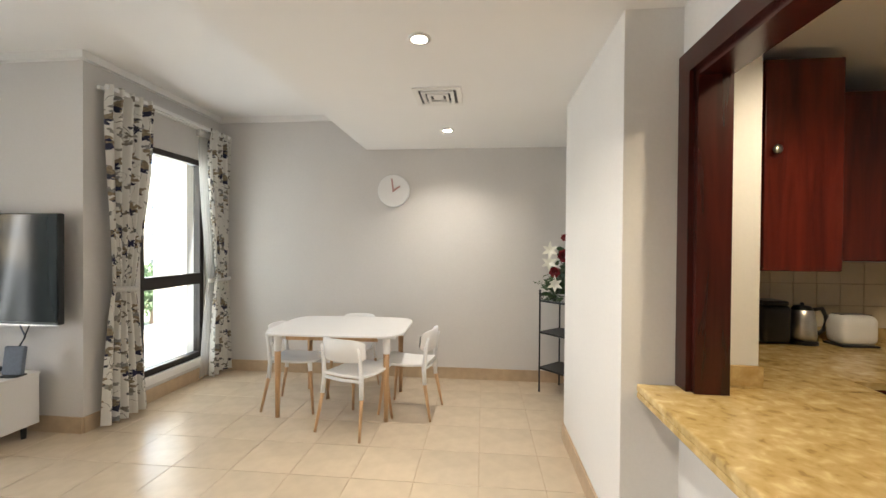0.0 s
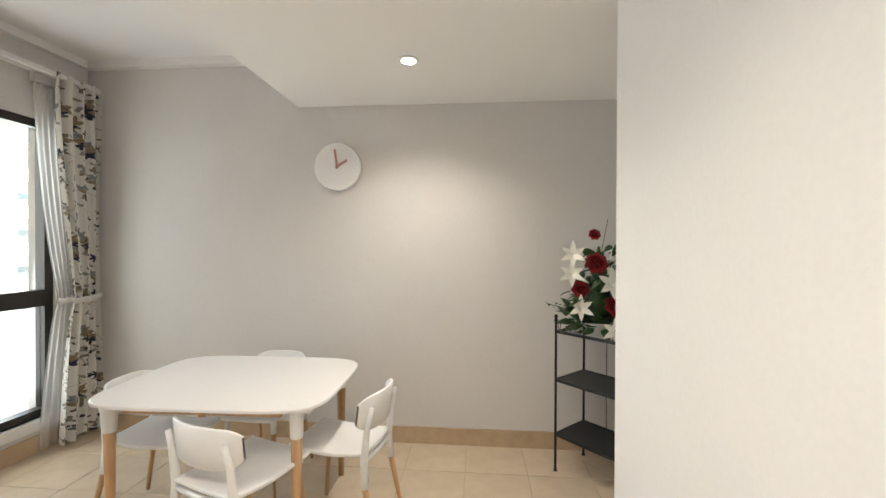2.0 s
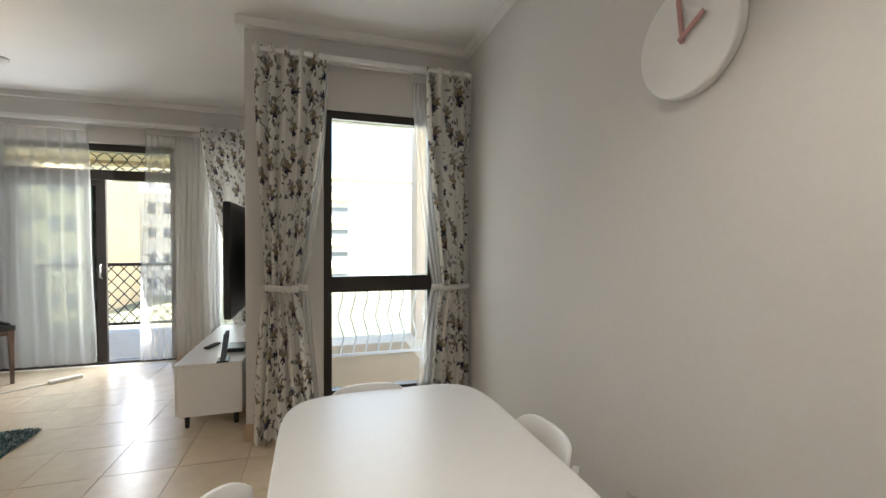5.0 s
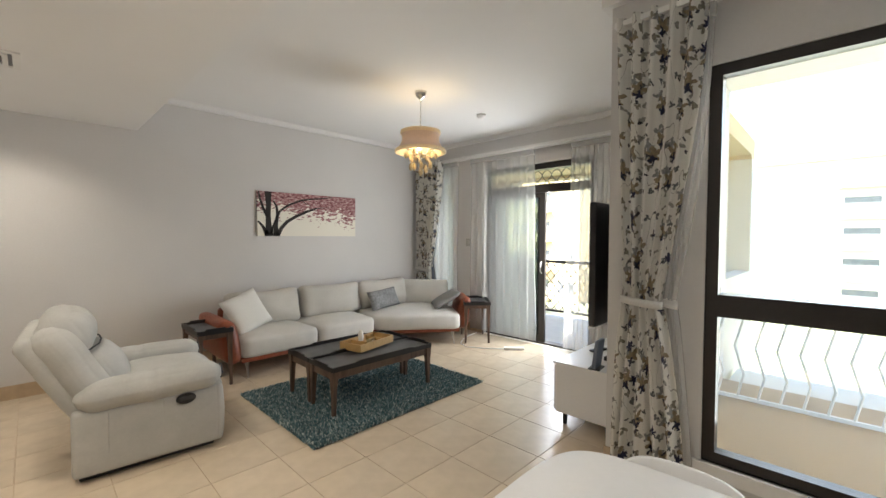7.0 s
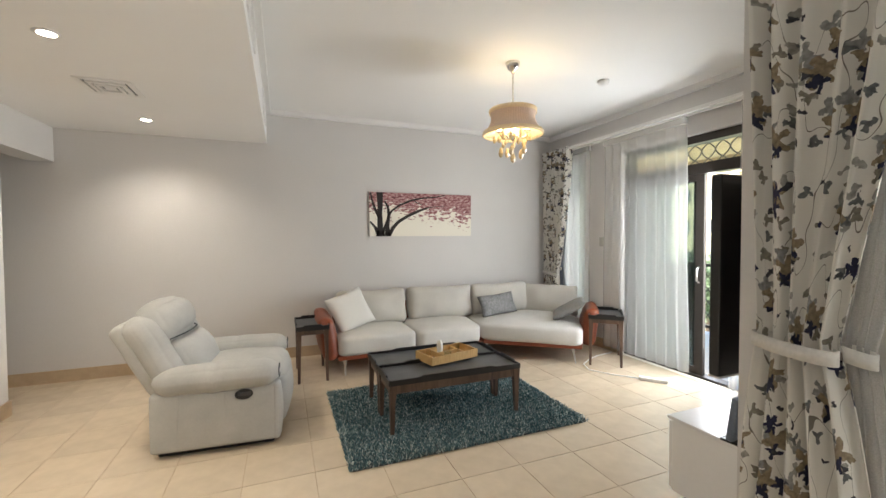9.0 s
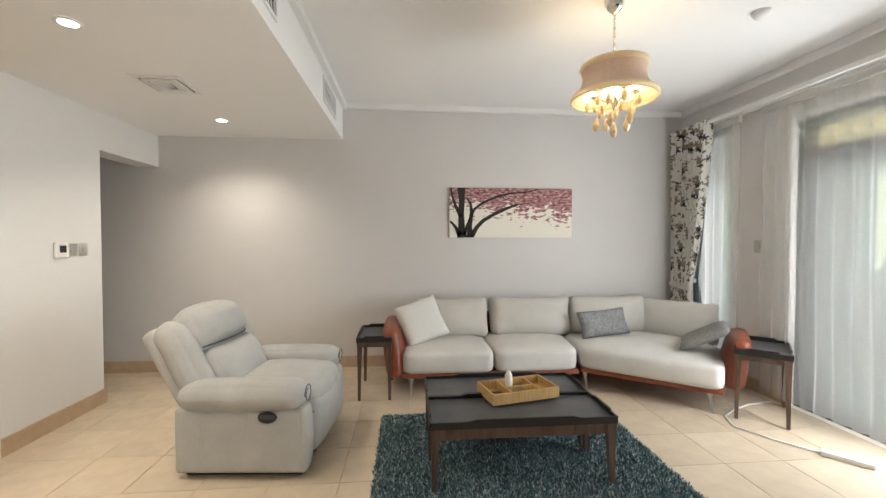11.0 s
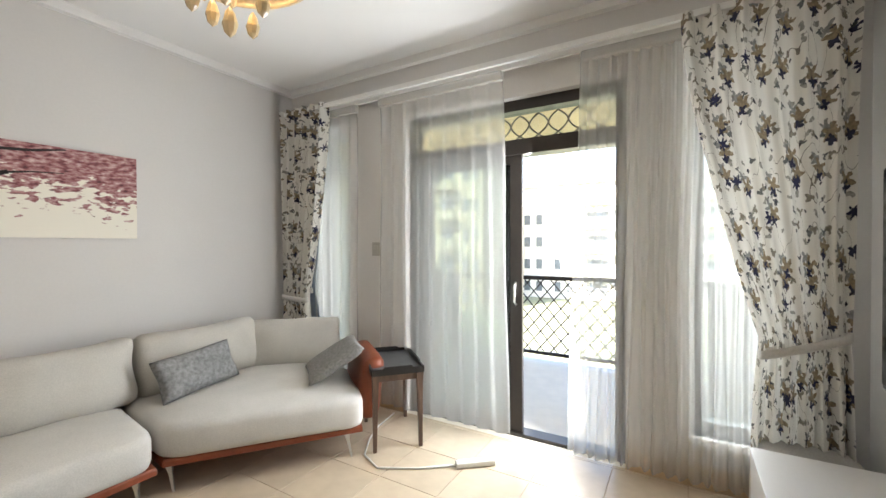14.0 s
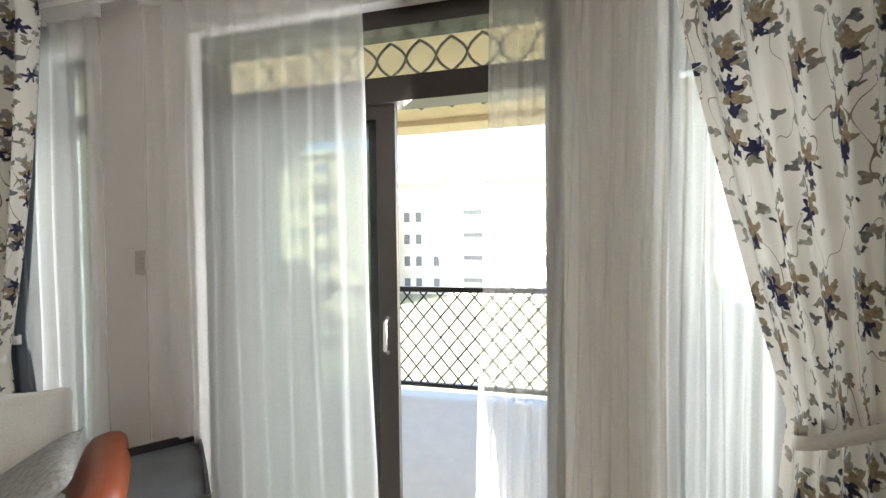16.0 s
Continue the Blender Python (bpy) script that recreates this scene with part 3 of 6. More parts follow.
# ---------- windows and doors ----------
def glazing(name, label, holes, x0, x1, bars_z=(), parent_cat="window", pane=None):
    """Dark metal frame round a hole (y0, y1, z0, z1) with crossbars, glass panes between."""
    y0, y1, z0, z1 = holes
    ob = tagged(new(name), label, parent_cat, "", "structure")
    w = 0.06
    part("window_frame", boxes((x0, x1, y0, y0 + w, z0, z1), (x0, x1, y1 - w, y1, z0, z1), (x0, x1, y0 + w, y1 - w, z1 - w, z1), (x0, x1, y0 + w, y1 - w, z0, z0 + w),
                               *[(x0, x1, y0 + w, y1 - w, a, b) for a, b in bars_z]), M_BRONZE, ob)
    levels = [z0 + w, *[v for ab in bars_z for v in ab], z1 - w]
    xm = (x0 + x1) / 2
    for a, b in zip(levels[0::2], levels[1::2]):
        p = part("pane", boxes((xm - 0.004, xm + 0.004, y0 + w, y1 - w, a, b)), pane or M_GLASS, ob)
        p.visible_shadow = False
    return ob


glazing("window_1", "tall dark bronze window with a fixed lower pane", H_DIN, -3.20, -3.125, [(1.05, 1.17)])
glazing("window_2", "narrow dark bronze window beside the sofa corner", H_SIDE, -5.54, -5.47, [(2.11, 2.19)], pane=M_TINT)
glazing("window_3", "narrow dark bronze window beside the television corner", H_END, -5.54, -5.47, [(2.11, 2.19)], pane=M_TINT)
y0, y1 = H_SLIDE[:2]
door = tagged(new("door_1"), "dark bronze sliding balcony door with a trellised transom", "door", "", "structure")
part("door_frame", boxes((-5.56, -5.44, y0, y0 + 0.07, 0.02, 2.49), (-5.56, -5.44, y1 - 0.07, y1, 0.02, 2.49), (-5.56, -5.44, y0 + 0.07, y1 - 0.07, 2.41, 2.49), (-5.56, -5.44, y0 + 0.07, y1 - 0.07, 2.09, 2.20), (-5.56, -5.44, y0, y1, 0.0, 0.025)), M_BRONZE, door)
leaf_fix = part("fixed_leaf", boxes((-5.54, -5.51, 0.12, 0.19, 0.025, 2.09), (-5.54, -5.51, 0.90, 0.99, 0.025, 2.09), (-5.54, -5.51, 0.19, 0.90, 2.02, 2.09), (-5.54, -5.51, 0.19, 0.90, 0.025, 0.10)), M_BRONZE, door)
leaf_mov = part("sliding_leaf", boxes((-5.50, -5.465, 0.955, 1.045, 0.025, 2.09), (-5.50, -5.465, 0.20, 0.27, 0.025, 2.09), (-5.50, -5.465, 0.27, 0.955, 2.03, 2.09), (-5.50, -5.465, 0.27, 0.955, 0.025, 0.10)), M_BRONZE, door)
for nm, b, par in (("pane", (-5.528, -5.522, 0.19, 0.90, 0.10, 2.02), leaf_fix), ("pane", (-5.486, -5.480, 0.27, 0.955, 0.10, 2.03), leaf_mov), ("transom_pane", (-5.503, -5.497, y0 + 0.07, y1 - 0.07, 2.20, 2.41), door)):
    part(nm, boxes(b), M_GLASS if nm == "transom_pane" else M_TINT, par).visible_shadow = False
part("handle", tube([(-5.46, 1.0, 0.98), (-5.425, 1.0, 1.0), (-5.425, 1.0, 1.12), (-5.46, 1.0, 1.14)], 0.009), M_STEEL, leaf_mov, "steel pull handle", True)


def trellis(name, label, y0, y1, z0, z1, x, pitch, material, r=0.011):
    """Interlaced ogee wires, one above another, filling a panel."""
    ob = tagged(new(name), label, "grille")
    rows = max(1, round((z1 - z0) / (pitch * 1.25)))
    count = round((y1 - y0) / pitch)
    pitch = (y1 - y0) / count
    for i in range(count + 1):
        for s in (-1, 1):
            pts = []
            for k in range(rows * 10 + 1):
                u = k / 10
                pts.append((x + 0.004 * s, y0 + i * pitch + s * pitch * (u + 0.10 * math.sin(2 * math.pi * u)), z0 + (z1 - z0) * u / rows))
            pts = [p for p in pts if y0 - 0.001 <= p[1] <= y1 + 0.001]
            if len(pts) > 3:
                part("wire", tube(pts, r, 6), material, ob, smooth=True)
    return ob


trellis("transom_grille", "dark metal ogee trellis outside the door transom", 0.10, 1.72, 2.10, 2.42, -5.60, 0.152, M_GRILLE, 0.007)
struct("window_sill", boxes((-3.24, -3.085, 3.36, 4.30, 0.165, 0.24)), M_TRIM, "white painted sill under the dining window", "sill")
struct("trim_sills", boxes((-5.47, -5.35, -1.0, -0.58, 0.26, 0.30), (-5.47, -5.35, 2.10, 2.57, 0.26, 0.30)), M_TRIM, "white painted sills of the narrow windows", "sill")
struct("trim_door_threshold", boxes((-5.60, XW, H_SLIDE[0], H_SLIDE[1], -0.06, 0.0)), M_PAVE, "stone threshold of the balcony door", "threshold")


# ---------- curtains ----------
def curtain(name, label, x, top, tie, bottom, folds, material, category="curtain", tied=True, amp=0.046, back=None, seed=0, heading=0.07, slant=0.01):
    """Hanging cloth across y. top, tie, bottom: (y0, y1, z). UV in metres of cloth."""
    rnd = random.Random(seed)
    ob = thing(name, label, category)
    nu, nv = folds * 10, 44
    bm = bmesh.new()
    uv = bm.loops.layers.uv.new("UVMap")
    width = (top[1] - top[0]) * 1.5
    ph = [rnd.uniform(-0.5, 0.5) for _ in range(folds + 2)]
    grid = []
    for j in range(nv + 1):
        w = j / nv
        z = top[2] + (bottom[2] - top[2]) * w
        if tied and tie:
            if z > tie[2]:
                s = (top[2] - z) / (top[2] - tie[2])
                s = s ** 1.5
                a0, a1 = top[0] + (tie[0] - top[0]) * s, top[1] + (tie[1] - top[1]) * s
                am = amp * (1 - 0.45 * s)
            else:
                s = min(1.0, (tie[2] - z) / (tie[2] - bottom[2]))
                s = s ** 0.6
                a0, a1 = tie[0] + (bottom[0] - tie[0]) * s, tie[1] + (bottom[1] - tie[1]) * s
                am = amp * (0.55 + 0.50 * s)
        else:
            a0, a1 = top[0] + (bottom[0] - top[0]) * w, top[1] + (bottom[1] - top[1]) * w
            am = amp * (0.7 + 0.5 * w)
        row = []
        for i in range(nu + 1):
            u = i / nu
            k = u * folds
            p = ph[int(k)] * (1 - k % 1) + ph[int(k) + 1] * (k % 1)
            wave = math.sin(2 * math.pi * (k + 0.35 * p * w + 0.06 * math.sin(6 * w + p * 5)))
            wave = wave + 0.3 * math.sin(4 * math.pi * k + p * 4)
            sag = 0.012 * math.sin(9 * w + 7 * p)
            row.append((bm.verts.new((x + am * wave * (0.8 + 0.4 * p) + (0.01 if w < 0.03 else 0), a0 + (a1 - a0) * u + sag * 0.5, z)), u * width, z))
        grid.append(row)
    for j in range(nv):
        for i in range(nu):
            q = (grid[j][i], grid[j][i + 1], grid[j + 1][i + 1], grid[j + 1][i])
            f = bm.faces.new([a[0] for a in q])
            for lp, a in zip(f.loops, q):
                lp[uv].uv = (a[1] + seed * 1.37, a[2])
    part("cloth", bm, material, ob, smooth=True)
    if material is M_SHEER:
        part("heading", soft(0.05, top[1] - top[0], heading, 0.012, 10, m=pose(x + 0.012, (top[0] + top[1]) / 2, top[2] - heading / 2 + 0.012)), material, ob)
    if tied and tie:
        ym, hw = (tie[0] + tie[1]) / 2, (tie[1] - tie[0]) / 2 + 0.005
        side = 1 if back and back > ym else -1
        pts = [(x + 0.02 + (amp * 0.62 + 0.014) * math.cos(a), ym + hw * math.sin(a), tie[2] + slant * side * math.sin(a)) for a in [2 * math.pi * k / 24 for k in range(24)]]
        bm = bmesh.new()
        ring = [(bm.verts.new(Vector(p) + Vector((0, 0, 0.022))), bm.verts.new(Vector(p) - Vector((0, 0, 0.022)))) for p in pts]
        for k in range(24):
            a, b = ring[k], ring[(k + 1) % 24]
            bm.faces.new((a[0], b[0], b[1], a[1]))
        tb = part("tieback", bm, M_TIE, ob, "cream cloth tieback", True)
        sol = tb.modifiers.new("thick", 'SOLIDIFY')
        sol.thickness = 0.006
    return ob


CUR = "white floral curtain, navy and taupe, tied back"
curtain("floral_curtain", CUR + " by the dining table", -2.99, (2.95, 3.42, 2.76), (3.01, 3.22, 1.11), (2.93, 3.35, 0.03), 5, M_FLORAL, back=2.95, seed=1)
curtain("floral_curtain", CUR + " in the dining corner", -2.99, (4.14, 4.50, 2.75), (4.28, 4.49, 1.09), (4.17, 4.50, 0.03), 4, M_FLORAL, back=4.5, seed=2)
curtain("floral_curtain", CUR + " behind the sofa", -5.22, (-1.32, -0.68, 2.72), (-1.29, -0.96, 0.92), (-1.30, -0.90, 0.03), 6, M_FLORAL, back=-1.36, seed=3)
curtain("floral_curtain", CUR + " beside the television", -5.22, (2.06, 2.79, 2.70), (2.42, 2.75, 0.92), (2.37, 2.78, 0.03), 6, M_FLORAL, back=2.85, seed=4, slant=0.065)
curtain("sheer_curtain", "thin white voile curtain before the dining window", -3.04, (4.04, 4.22, 2.70), (4.22, 4.32, 1.09), (4.07, 4.32, 0.04), 4, M_SHEER, back=4.4, seed=5, amp=0.018)
curtain("sheer_curtain", "thin white voile curtain before the dining window", -3.05, (3.36, 3.44, 2.70), (3.20, 3.28, 1.11), (3.26, 3.38, 0.04), 3, M_SHEER, back=3.2, seed=6, amp=0.015)
curtain("sheer_curtain", "white voile curtain across the balcony door", -5.315, (-0.16, 0.96, 2.655), None, (-0.19, 1.0, 0.06), 9, M_SHEER, tied=False, amp=0.022, seed=7)
curtain("sheer_curtain", "narrow white voile curtain before the side window", -5.315, (-0.97, -0.42, 2.655), None, (-0.98, -0.44, 0.06), 5, M_SHEER, tied=False, amp=0.018, seed=12)
curtain("sheer_curtain", "white voile curtain gathered beside the balcony door", -5.315, (1.50, 2.60, 2.655), None, (1.40, 2.62, 0.05), 19, M_SHEER, tied=False, amp=0.032, seed=8)
curtain("blackout_lining", "blue-grey lining curtain behind the floral curtain", -5.30, (-1.30, -0.80, 2.66), (-1.25, -0.98, 1.0), (-1.30, -0.82, 0.03), 4, M_BLUEGREY, "curtain", back=-1.3, seed=9, amp=0.015)
for nm, lab, b in (("curtain_track", "white painted curtain track on the balcony wall", (XW, XW + 0.16, -1.34, 2.84, 2.665, 2.70)), ("curtain_track", "white painted curtain track over the dining window", (XD, XD + 0.13, 2.94, 4.50, 2.71, 2.74))):
    ob = thing(nm, lab, "curtain track")
    for x in (b[0] + 0.045, b[1] - 0.018):
        part("rail", boxes((x, x + 0.03, b[2], b[3], b[4] + 0.008, b[5] + 0.008)), M_TRIM, ob)
    for k in range(5):
        y = b[2] + 0.1 + (b[3] - b[2] - 0.2) * k / 4
        part("bracket", boxes((b[0], b[1] + 0.005, y - 0.009, y + 0.009, b[5] + 0.008, b[5] + 0.016)), M_TRIM, ob)

# ---------- fixtures on ceilings and walls ----------
for i, (lx, ly) in enumerate(DOWNLIGHTS):
    ob = thing("downlight", "round recessed white downlight, switched on", "ceiling light", "downlights", pose(lx, ly, ZD))
    part("ring", lathe([(0.040, -0.002), (0.060, -0.002), (0.062, -0.008), (0.056, -0.012), (0.042, -0.010)], 28, close=False), M_TRIM, ob, smooth=True)
    part("lens", lathe([(0.041, -0.006), (0.041, -0.0095)], 24), M_LED, ob, "glowing warm lens")
for vx, vy in ((-0.33, 2.93), (-0.33, 0.18)):
    ob = thing("ceiling_vent", "square white ceiling air diffuser with nested louvres", "air vent", "ceiling vents", pose(vx, vy, ZD))
    for k, (a, b, z) in enumerate(((0.17, 0.135, 0.010), (0.115, 0.09, 0.016), (0.075, 0.055, 0.020))):
        part("louvre", boxes((-a, a, -a, -b, -z, -0.001), (-a, a, b, a, -z, -0.001), (-a, -b, -b, b, -z, -0.001), (b, a, -b, b, -z, -0.001)), M_TRIM, ob)
    part("core", boxes((-0.035, 0.035, -0.035, 0.035, -0.014, -0.002)), M_TRIM, ob)
    # thin black sheet in place of the shaded duct opening
    part("throat_shade", boxes((-0.134, 0.134, -0.134, 0.134, -0.003, -0.001)), M_BLACK, ob)
for v0, v1 in ((0.95, 1.55), (-0.89, -0.30)):
    ob = thing("wall_grille", "white grille in the bulkhead beside the high ceiling", "air vent", "bulkhead grilles")
    part("border", boxes((DX - 0.012, DX, v0, v1, 2.66, 2.68), (DX - 0.012, DX, v0, v1, 2.86, 2.88), (DX - 0.012, DX, v0, v0 + 0.02, 2.68, 2.86), (DX - 0.012, DX, v1 - 0.02, v1, 2.68, 2.86)), M_TRIM, ob)
    # black sheet on the bulkhead gives the dark between the bars
    part("throat_shade", boxes((DX - 0.003, DX - 0.001, v0 + 0.02, v1 - 0.02, 2.68, 2.86)), M_BLACK, ob)
    for k in range(12):
        yy = v0 + 0.03 + (v1 - v0 - 0.06) * k / 11
        part("bar", tube([(DX - 0.007, yy, 2.68), (DX - 0.007, yy + 0.02, 2.74), (DX - 0.007, yy - 0.02, 2.80), (DX - 0.007, yy, 2.86)], 0.006, 5), M_TRIM, ob)
ob = thing("smoke_detector", "small cream smoke detector on the ceiling", "smoke detector", m=pose(-4.42, 0.755, ZC))
part("body", lathe([(0.055, 0), (0.055, -0.02), (0.035, -0.045), (0.02, -0.05)], 20), M_TRIM, ob, smooth=True)
ob = thing("light_switch", "grey square light switch on the balcony wall", "light switch", m=pose(XW, -0.263, 1.39))
part("plate", soft(0.01, 0.095, 0.12, 0.004, 2, m=pose(0.005, 0, 0)), M_PLATE, ob)
part("rocker", soft(0.008, 0.04, 0.06, 0.003, 2, m=pose(0.012, 0, 0)), M_PLATE, ob)
ob = thing("thermostat", "white thermostat with dark display on the wall", "thermostat", m=pose(EX, -0.09, 1.372))
part("body", soft(0.025, 0.125, 0.125, 0.012, 2, m=pose(-0.0125, 0, 0)), M_TRIM, ob)
part("display", boxes((-0.027, -0.024, -0.03, 0.03, -0.02, 0.035)), M_BLACK, ob, "dark display")
for yy in (-0.205, -0.315):
    ob = thing("light_switch", "brushed metal light switch beside the thermostat", "light switch", "hall switches", pose(EX, yy, 1.372))
    part("plate", soft(0.008, 0.088, 0.105, 0.003, 2, m=pose(-0.004, 0, 0)), M_STEEL, ob)
    part("rocker", soft(0.006, 0.03, 0.04, 0.002, 2, m=pose(-0.010, 0, 0)), M_STEEL, ob)
ob = thing("power_socket", "black power socket low on the dining wall", "power socket", m=pose(-1.20, YN, 0.457))
part("plate", soft(0.09, 0.01, 0.09, 0.004, 2, m=pose(0, -0.005, 0)), M_STEEL, ob)
part("plug", soft(0.05, 0.05, 0.05, 0.012, 2, m=pose(0, -0.035, 0)), M_BLACK, ob, "black plug")

# clock
ob = thing("wall_clock", "round white wall clock with two pink pointers", "clock", m=pose(-1.01, YN, 2.106))
part("case", lathe([(0.17, 0.0), (0.182, 0.006), (0.182, 0.032), (0.178, 0.037)], 64, pose(0, 0, 0, 90)), M_WHITEPL, ob, smooth=False)
part("dial", lathe([(0.176, 0.036), (0.172, 0.0375)], 64, pose(0, 0, 0, 90)), M_LACQUER, ob)
part("minute_pointer", soft(0.017, 0.006, 0.15, 0.003, 1, m=pose(0, -0.042, 0) @ pose(0, 0, 0, 0, -8, 0) @ pose(0, 0, 0.060)), M_PINK, ob)
part("hour_pointer", soft(0.019, 0.006, 0.105, 0.003, 1, m=pose(0, -0.046, 0) @ pose(0, 0, 0, 0, 58, 0) @ pose(0, 0, 0.040)), M_PINK, ob)

# picture
ob = thing("canvas_picture", "wide canvas print of a pink blossoming tree", "picture")
bm = bmesh.new()
uvl = bm.loops.layers.uv.new("UVMap")
box(bm, -3.99, -2.54, YS + 0.002, YS + 0.030, 1.478, 2.052)
for f in bm.faces:
    for lp in f.loops:
        lp[uvl].uv = ((-2.54 - lp.vert.co.x), lp.vert.co.z - 1.478)
part("canvas", bm, M_PRINT, ob)


def bough(points, radii):
    bm = bmesh.new()
    yy = YS + 0.0315
    vs = []
    for i, (u, w) in enumerate(points):
        a, b = points[max(i - 1, 0)], points[min(i + 1, len(points) - 1)]
        d = Vector((b[0] - a[0], b[1] - a[1])).normalized()
        n_ = Vector((-d.y, d.x)) * radii[i]
        vs.append([bm.verts.new((-2.54 - (u + s * n_.x), yy, 1.478 + w + s * n_.y)) for s in (-1, 1)])
    for a, b in zip(vs, vs[1:]):
        bm.faces.new((a[0], a[1], b[1], b[0]))
    return bm


for pts, rad in (([(0.145, 0.0), (0.14, 0.10), (0.135, 0.28), (0.14, 0.42), (0.135, 0.572)], [0.058, 0.040, 0.032, 0.034, 0.044]), ([(0.12, 0.02), (0.07, 0.12), (0.005, 0.19)], [0.03, 0.018, 0.010]),
                 ([(0.13, 0.24), (0.07, 0.36), (0.03, 0.48), (0.015, 0.57)], [0.022, 0.017, 0.012, 0.008]), ([(0.17, 0.03), (0.20, 0.13), (0.235, 0.22)], [0.020, 0.014, 0.010]),
                 ([(0.235, 0.0), (0.235, 0.14), (0.255, 0.28), (0.245, 0.38), (0.20, 0.46)], [0.036, 0.026, 0.020, 0.016, 0.009]),
                 ([(0.25, 0.25), (0.29, 0.33), (0.40, 0.41), (0.58, 0.485), (0.74, 0.515), (0.90, 0.53), (1.06, 0.562)], [0.016, 0.014, 0.013, 0.012, 0.009, 0.008, 0.004]),
                 ([(0.255, 0.01), (0.31, 0.11), (0.39, 0.195), (0.52, 0.27), (0.66, 0.335), (0.80, 0.385)], [0.030, 0.024, 0.022, 0.020, 0.018, 0.012]),
                 ([(0.78, 0.38), (0.90, 0.40), (1.05, 0.41)], [0.007, 0.004, 0.002]), ([(0.60, 0.48), (0.66, 0.44), (0.73, 0.42)], [0.007, 0.004, 0.002])):
    part("bough", bough(pts, rad), M_BARK, ob)

# chandelier
ob = thing("chandelier", "chandelier with pink pleated shade and hanging crystals, lit", "chandelier", m=pose(-3.38, 0.79, 0) @ Matrix.Diagonal((0.92, 0.92, 1, 1)))
part("canopy", lathe([(0.068, ZC), (0.066, ZC - 0.02), (0.045, ZC - 0.06), (0.02, ZC - 0.075), (0.012, ZC - 0.09)], 24), M_CHROME, ob, smooth=True)
chain = part("chain", lathe([(0.003, ZC - 0.09), (0.003, 2.56)], 6), M_CHROME, ob)
for k in range(14):
    zz = 2.57 + k * 0.023
    a = (k % 2) * math.pi / 2
    part("chain_link", tube([(0.007 * math.cos(t) * math.cos(a), 0.007 * math.cos(t) * math.sin(a), zz + 0.015 * math.sin(t)) for t in [2 * math.pi * q / 10 for q in range(10)]], 0.0035, 5, closed=True), M_CHROME, chain, smooth=True)
pleat = lambda a, z: 0.012 * math.sin(60 * a)
shade = part("shade", lathe([(0.215, 2.545), (0.205, 2.50), (0.21, 2.46), (0.235, 2.415), (0.275, 2.375)], 180, close=False, ripple=pleat), M_SHADE, ob, smooth=True)
part("lining", lathe([(0.210, 2.545), (0.200, 2.50), (0.205, 2.46), (0.23, 2.415), (0.27, 2.375)], 48, close=False), M_SHADEIN, shade, smooth=True)
part("bottom_trim", lathe([(0.278, 2.385), (0.288, 2.372), (0.290, 2.350), (0.276, 2.345), (0.272, 2.360)], 90, close=False, ripple=lambda a, z: 0.012 * math.sin(45 * a)), M_SHADEIN, shade, "ivory braid", True)
part("top_trim", lathe([(0.222, 2.535), (0.226, 2.55), (0.222, 2.572), (0.205, 2.575), (0.204, 2.545)], 90, close=False, ripple=lambda a, z: 0.014 * math.sin(40 * a)), M_SHADEIN, shade, "ivory braid", True)
part("stem", lathe([(0.006, 2.57), (0.010, 2.50), (0.022, 2.44), (0.012, 2.40), (0.028, 2.36), (0.014, 2.31), (0.004, 2.28)], 16), M_CHROME, ob, smooth=True)
part("spider", boxes((-0.205, 0.205, -0.003, 0.003, 2.548, 2.552), (-0.003, 0.003, -0.205, 0.205, 2.548, 2.552)), M_CHROME, ob)


def drop_bm(x, y, z, s):
    return lathe([(0.002 * s, 0), (0.010 * s, -0.012 * s), (0.017 * s, -0.034 * s), (0.012 * s, -0.052 * s), (0.001, -0.062 * s)], 8, pose(x, y, z))


for k in range(5):
    a = 2 * math.pi * k / 5 + 0.3
    ca, sa = math.cos(a), math.sin(a)
    arm = part("arm", tube([(0.02 * ca, 0.02 * sa, 2.36), (0.07 * ca, 0.07 * sa, 2.325), (0.125 * ca, 0.125 * sa, 2.345), (0.14 * ca, 0.14 * sa, 2.385)], 0.007, 6), M_CHROME, ob, smooth=True)
    part("cup", lathe([(0.010, 2.38), (0.038, 2.392), (0.040, 2.398), (0.012, 2.402)], 16, pose(0.14 * ca, 0.14 * sa, 0)), M_CHROME, arm, smooth=True)
    part("bulb", lathe([(0.010, 2.40), (0.020, 2.42), (0.022, 2.44), (0.012, 2.475), (0.002, 2.49)], 12, pose(0.14 * ca, 0.14 * sa, 0)), M_BULB, arm, "glowing candle bulb", True)
    part("crystal", drop_bm(0.14 * ca, 0.14 * sa, 2.375, 1.25), M_CRYSTAL, arm)
    part("crystal", drop_bm(0.10 * ca, 0.10 * sa, 2.31, 1.0), M_CRYSTAL, arm)
    part("crystal", drop_bm(0.175 * math.cos(a + 0.6), 0.175 * math.sin(a + 0.6), 2.345, 1.1), M_CRYSTAL, arm)
    part("crystal", drop_bm(0.115 * math.cos(a + 0.6), 0.115 * math.sin(a + 0.6), 2.245 + 0.02 * (k % 2), 1.5), M_CRYSTAL, arm)
part("crystal", drop_bm(0, 0, 2.205, 1.6), M_CRYSTAL, ob)
part("crystal_thread", lathe([(0.0015, 2.29), (0.0015, 2.20)], 5), M_CHROME, ob)
